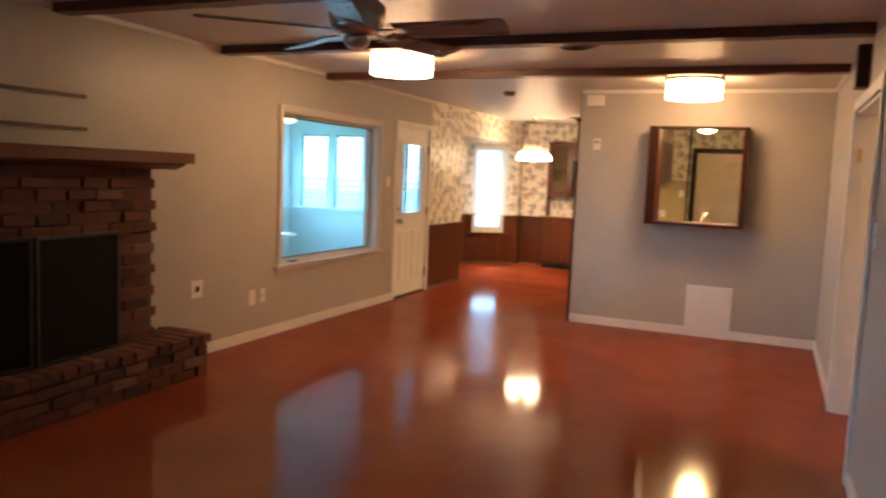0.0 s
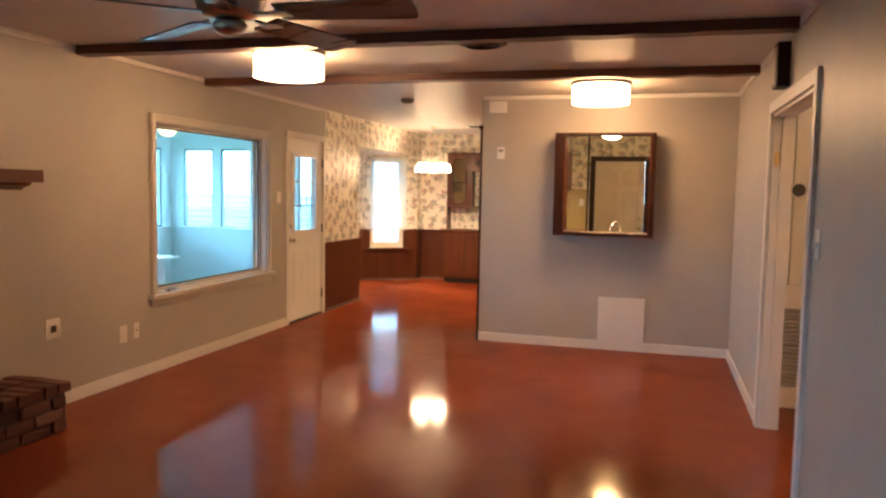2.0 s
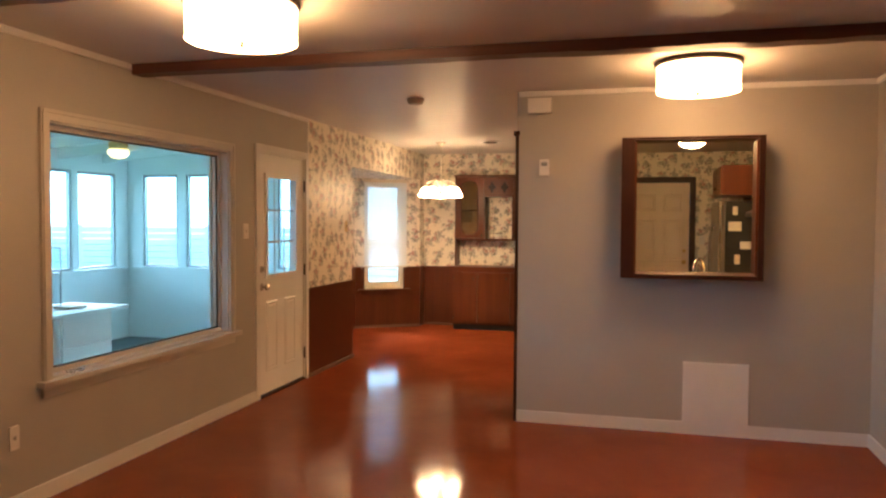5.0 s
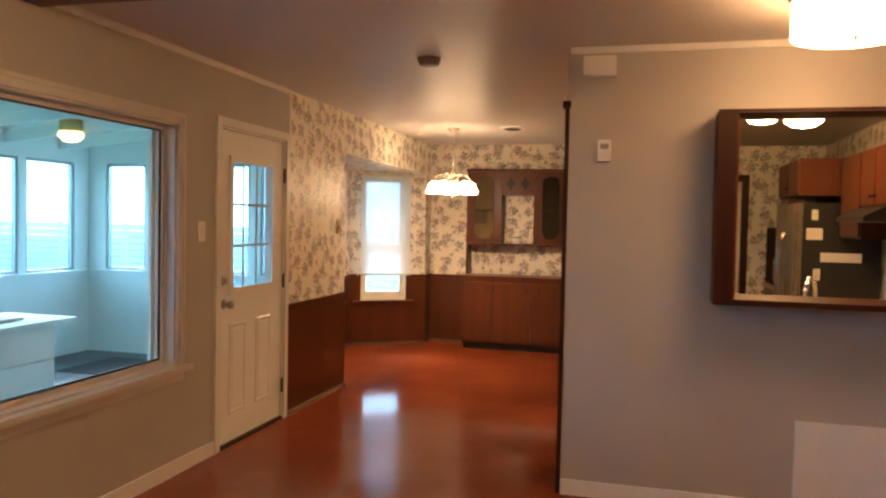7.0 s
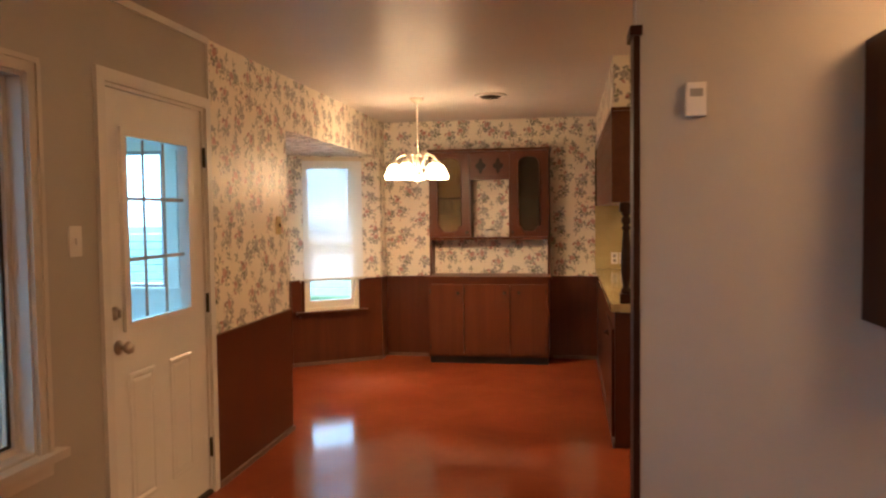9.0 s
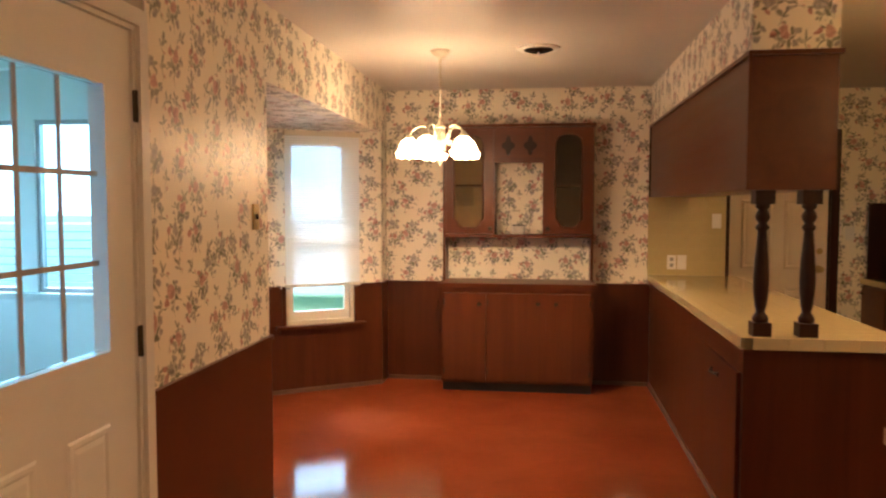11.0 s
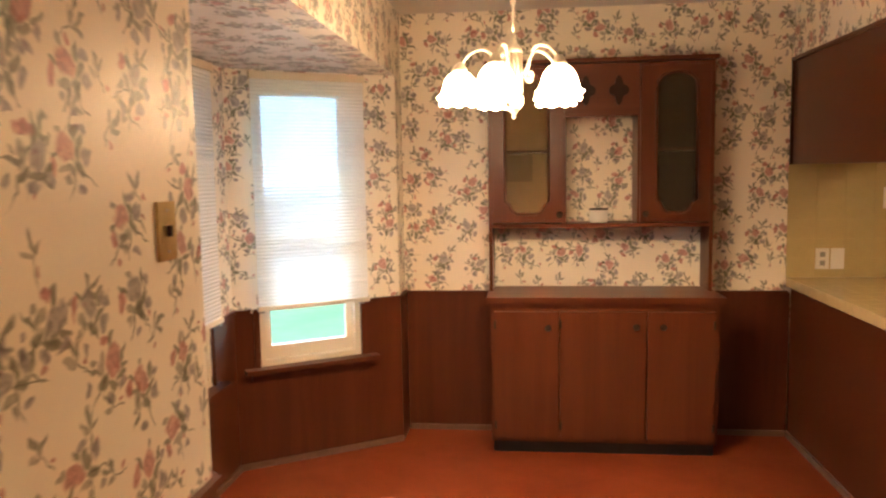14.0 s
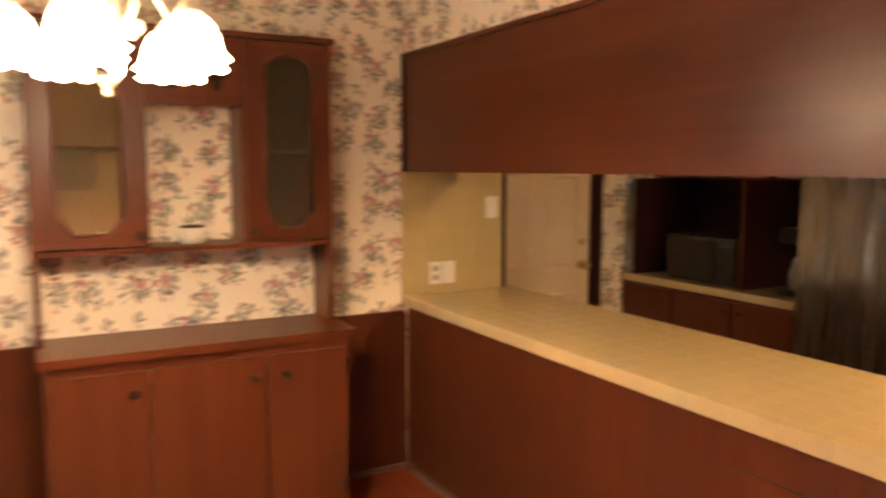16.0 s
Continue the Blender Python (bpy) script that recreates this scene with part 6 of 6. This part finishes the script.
for a, b in west:
    w = structure(thing("window_%d" % n, "grey aluminium porch window", "window", (PXW, (a + b) / 2, SILLZ)), "grey aluminium porch window", "window")
    m = Matrix.Translation((PXW, 0, 0)) @ WEST
    bm = bmesh.new(); ring(bm, a, b, SILLZ, HEADZ, 0.035, 0.02, 0.07, m); part("window_frame", bm, ALU, w)
    bm = bmesh.new(); box(bm, a + 0.036, 0.04, SILLZ + 0.036, b - 0.036, 0.044, HEADZ - 0.036, m); p = part("pane", bm, PORCH_GLASS, w); p.visible_shadow = False
    n += 1
moulding("porch_sill", [(PXW, PYS, SILLZ - 0.03, PXW + 0.05, PYN - 0.0005, SILLZ - 0.0005), (PXW + 0.0505, PYN - 0.05, SILLZ - 0.03, -0.93, PYN - 0.0005, SILLZ - 0.0005)], PORCH, "white porch window sill board", "trim")
pl = thing("porch_lamp", "yellow-lit round glass porch ceiling lamp", "ceiling lamp", (-3.3, 2.55, 2.45))
at = Matrix.Translation((-3.3, 2.55, 2.36))
bm = bmesh.new(); lathe(bm, [(0.11, 0.0), (0.115, 0.01), (0.115, 0.125)], 24, at); part("base", bm, BRASS, pl)
bm = bmesh.new(); lathe(bm, [(0.012, -0.12), (0.08, -0.105), (0.125, -0.06), (0.13, -0.03), (0.112, -0.0005)], 28, at); part("glass_bowl", bm, glowing("porch_lamp_glass", (1.0, 0.70, 0.20), 0.7), pl, "ribbed glowing glass bowl")

DESK = mottled("desk_laminate", (0.60, 0.60, 0.54), (0.68, 0.68, 0.62), 6, 0.45)
dk = thing("desk", "white laminate desk with two file drawers on the porch", "desk", (-3.2, 1.2, PZ))
boxes("desktop", DESK, [(-3.55, 0.35, PZ + 0.70, -2.72, 1.98, PZ + 0.735)], dk, "", 0.004)
boxes("pedestal", DESK, [(-3.45, 1.05, PZ + 0.0005, -2.86, 1.84, PZ + 0.6995)], dk, "", 0.003)
for z0, z1 in ((0.03, 0.345), (0.365, 0.68)):
    boxes("drawer", DESK, [(-2.8595, 1.07, PZ + z0, -2.842, 1.82, PZ + z1)], dk, "flat drawer front", 0.003)
boxes("leg_panel", DESK, [(-3.45, 0.38, PZ + 0.0005, -2.86, 0.41, PZ + 0.6995)], dk, "", 0.003)
cr = boxes("cardboard_flaps", PAPER, [(-3.2, 1.35, PZ + 0.7365, -3.0, 1.62, PZ + 0.75), (-3.18, 1.3, PZ + 0.7505, -2.95, 1.55, PZ + 0.765)], None, "", 0.003)
tagged(cr, "stack of loose papers and folders on the porch desk", "papers")
sg = thing("leaning_pane", "clear acrylic sheet standing upright on the porch desk", "panel", (-3.3, 1.3, PZ + 0.735))
bm = bmesh.new(); box(bm, -3.36, 0.75, PZ + 0.7355, -3.352, 1.62, PZ + 1.40); part("sheet", bm, glass("acrylic_sheet", (0.82, 0.86, 0.88), 0.05), sg)
bm = bmesh.new(); ring(bm, 0.745, 1.625, PZ + 0.7355, PZ + 1.405, 0.01, -0.006, 0.014, Matrix.Translation((-3.352, 0, 0)) @ WEST); part("edge", bm, ALU, sg)
bx = thing("cardboard_box", "small open cardboard box on the porch desk", "box", (-3.45, 1.1, PZ + 0.735))
boxes("side", PAPER, [(-3.52, 0.95, PZ + 0.7355, -3.515, 1.2, PZ + 0.95), (-3.40, 0.95, PZ + 0.7355, -3.395, 1.2, PZ + 0.95), (-3.515, 0.95, PZ + 0.7355, -3.40, 0.955, PZ + 0.95), (-3.515, 1.195, PZ + 0.7355, -3.40, 1.2, PZ + 0.95)], bx)
mt = boxes("floor_mat", mottled("mat_dark", (0.05, 0.05, 0.052), (0.08, 0.08, 0.082), 12, 0.9), [(-3.6, 2.7, PZ + 0.0005, -2.4, 3.6, PZ + 0.012)], None, "", 0.003)
tagged(mt, "dark grey mat on the porch floor", "mat")

# ---- outside ----
# Out-of-view overhang, added to dim the upper part of the far bay blind.
structure(boxes("roof_eave", WHITE_TRIM, [(-1.7, 4.07, 2.2, -0.155, 5.5, 2.28)]), "unseen eave slab added to shade the top of the bay blind", "roof")
GRASS = mottled("lawn", (0.05, 0.12, 0.03), (0.12, 0.21, 0.055), 1.2, 0.9, 40, 0.5)
bm = bmesh.new(); box(bm, -1500, -1500, -0.6, 1500, 1500, -0.45)
structure(part("ground", bm, GRASS), "green lawn round the house", "ground")
# Added emissive ring: brightens the view outside, the porch and window reflections.
BACKDROP_GLOW = bpy.data.materials.new("backdrop_glow")
BACKDROP_GLOW.use_nodes = True
hb = BACKDROP_GLOW.node_tree.nodes["Principled BSDF"]
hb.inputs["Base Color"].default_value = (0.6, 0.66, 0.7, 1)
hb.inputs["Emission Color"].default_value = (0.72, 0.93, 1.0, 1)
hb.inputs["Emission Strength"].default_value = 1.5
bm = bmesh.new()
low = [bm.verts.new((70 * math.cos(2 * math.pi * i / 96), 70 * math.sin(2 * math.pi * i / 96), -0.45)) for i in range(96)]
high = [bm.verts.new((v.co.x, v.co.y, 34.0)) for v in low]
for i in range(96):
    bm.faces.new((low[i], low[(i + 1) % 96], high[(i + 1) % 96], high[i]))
structure(part("backdrop", bm, BACKDROP_GLOW), "glowing ring added to brighten windows, porch and floor reflections", "backdrop")
# unseen window added beside the start, for cool daylight on the east wall
w = structure(thing("window_30", "unseen window added to throw cool daylight on the east wall", "window", (-0.07, -8.1, 0.12)), "unseen window added to throw cool daylight on the east wall", "window")
bm = bmesh.new(); ring(bm, -8.9, -7.3, 0.12, 1.55, 0.05, 0.04, 0.10, WEST); part("window_frame", bm, WHITE_TRIM, w)
bm = bmesh.new(); box(bm, -8.85, 0.071, 0.17, -7.35, 0.075, 1.5, WEST); p = part("pane", bm, GLASS, w); p.visible_shadow = False

# pale board fence round the garden
FENCE = mottled("white_fence_paint", (0.62, 0.66, 0.64), (0.76, 0.79, 0.77), 4, 0.7, 90, 0.15)
for name, a0, a1, c, m in (("garden_fence", -16.0, 7.0, 14.0, Matrix.Identity(4)), ("garden_fence", -12.0, 13.9, 16.0, WEST)):
    f = thing(name, "white painted board fence at the edge of the lawn", "fence", m @ Vector((a0, c, -0.45)), "garden fences")
    for k in range(9):
        bm = bmesh.new(); box(bm, a0, c - 0.012, -0.40 + 0.185 * k, a1, c + 0.012, -0.40 + 0.185 * k + 0.165, m); part("board", bm, FENCE, f)
    x = a0 + 0.06
    while x < a1:
        bm = bmesh.new(); box(bm, x - 0.05, c + 0.0125, -0.45, x + 0.05, c + 0.11, 1.32, m); part("post", bm, FENCE, f)
        x += 2.2

# ---- tiles last ----
for me, parent, m in TILE_JOBS:
    piece("tile", me, parent, m)
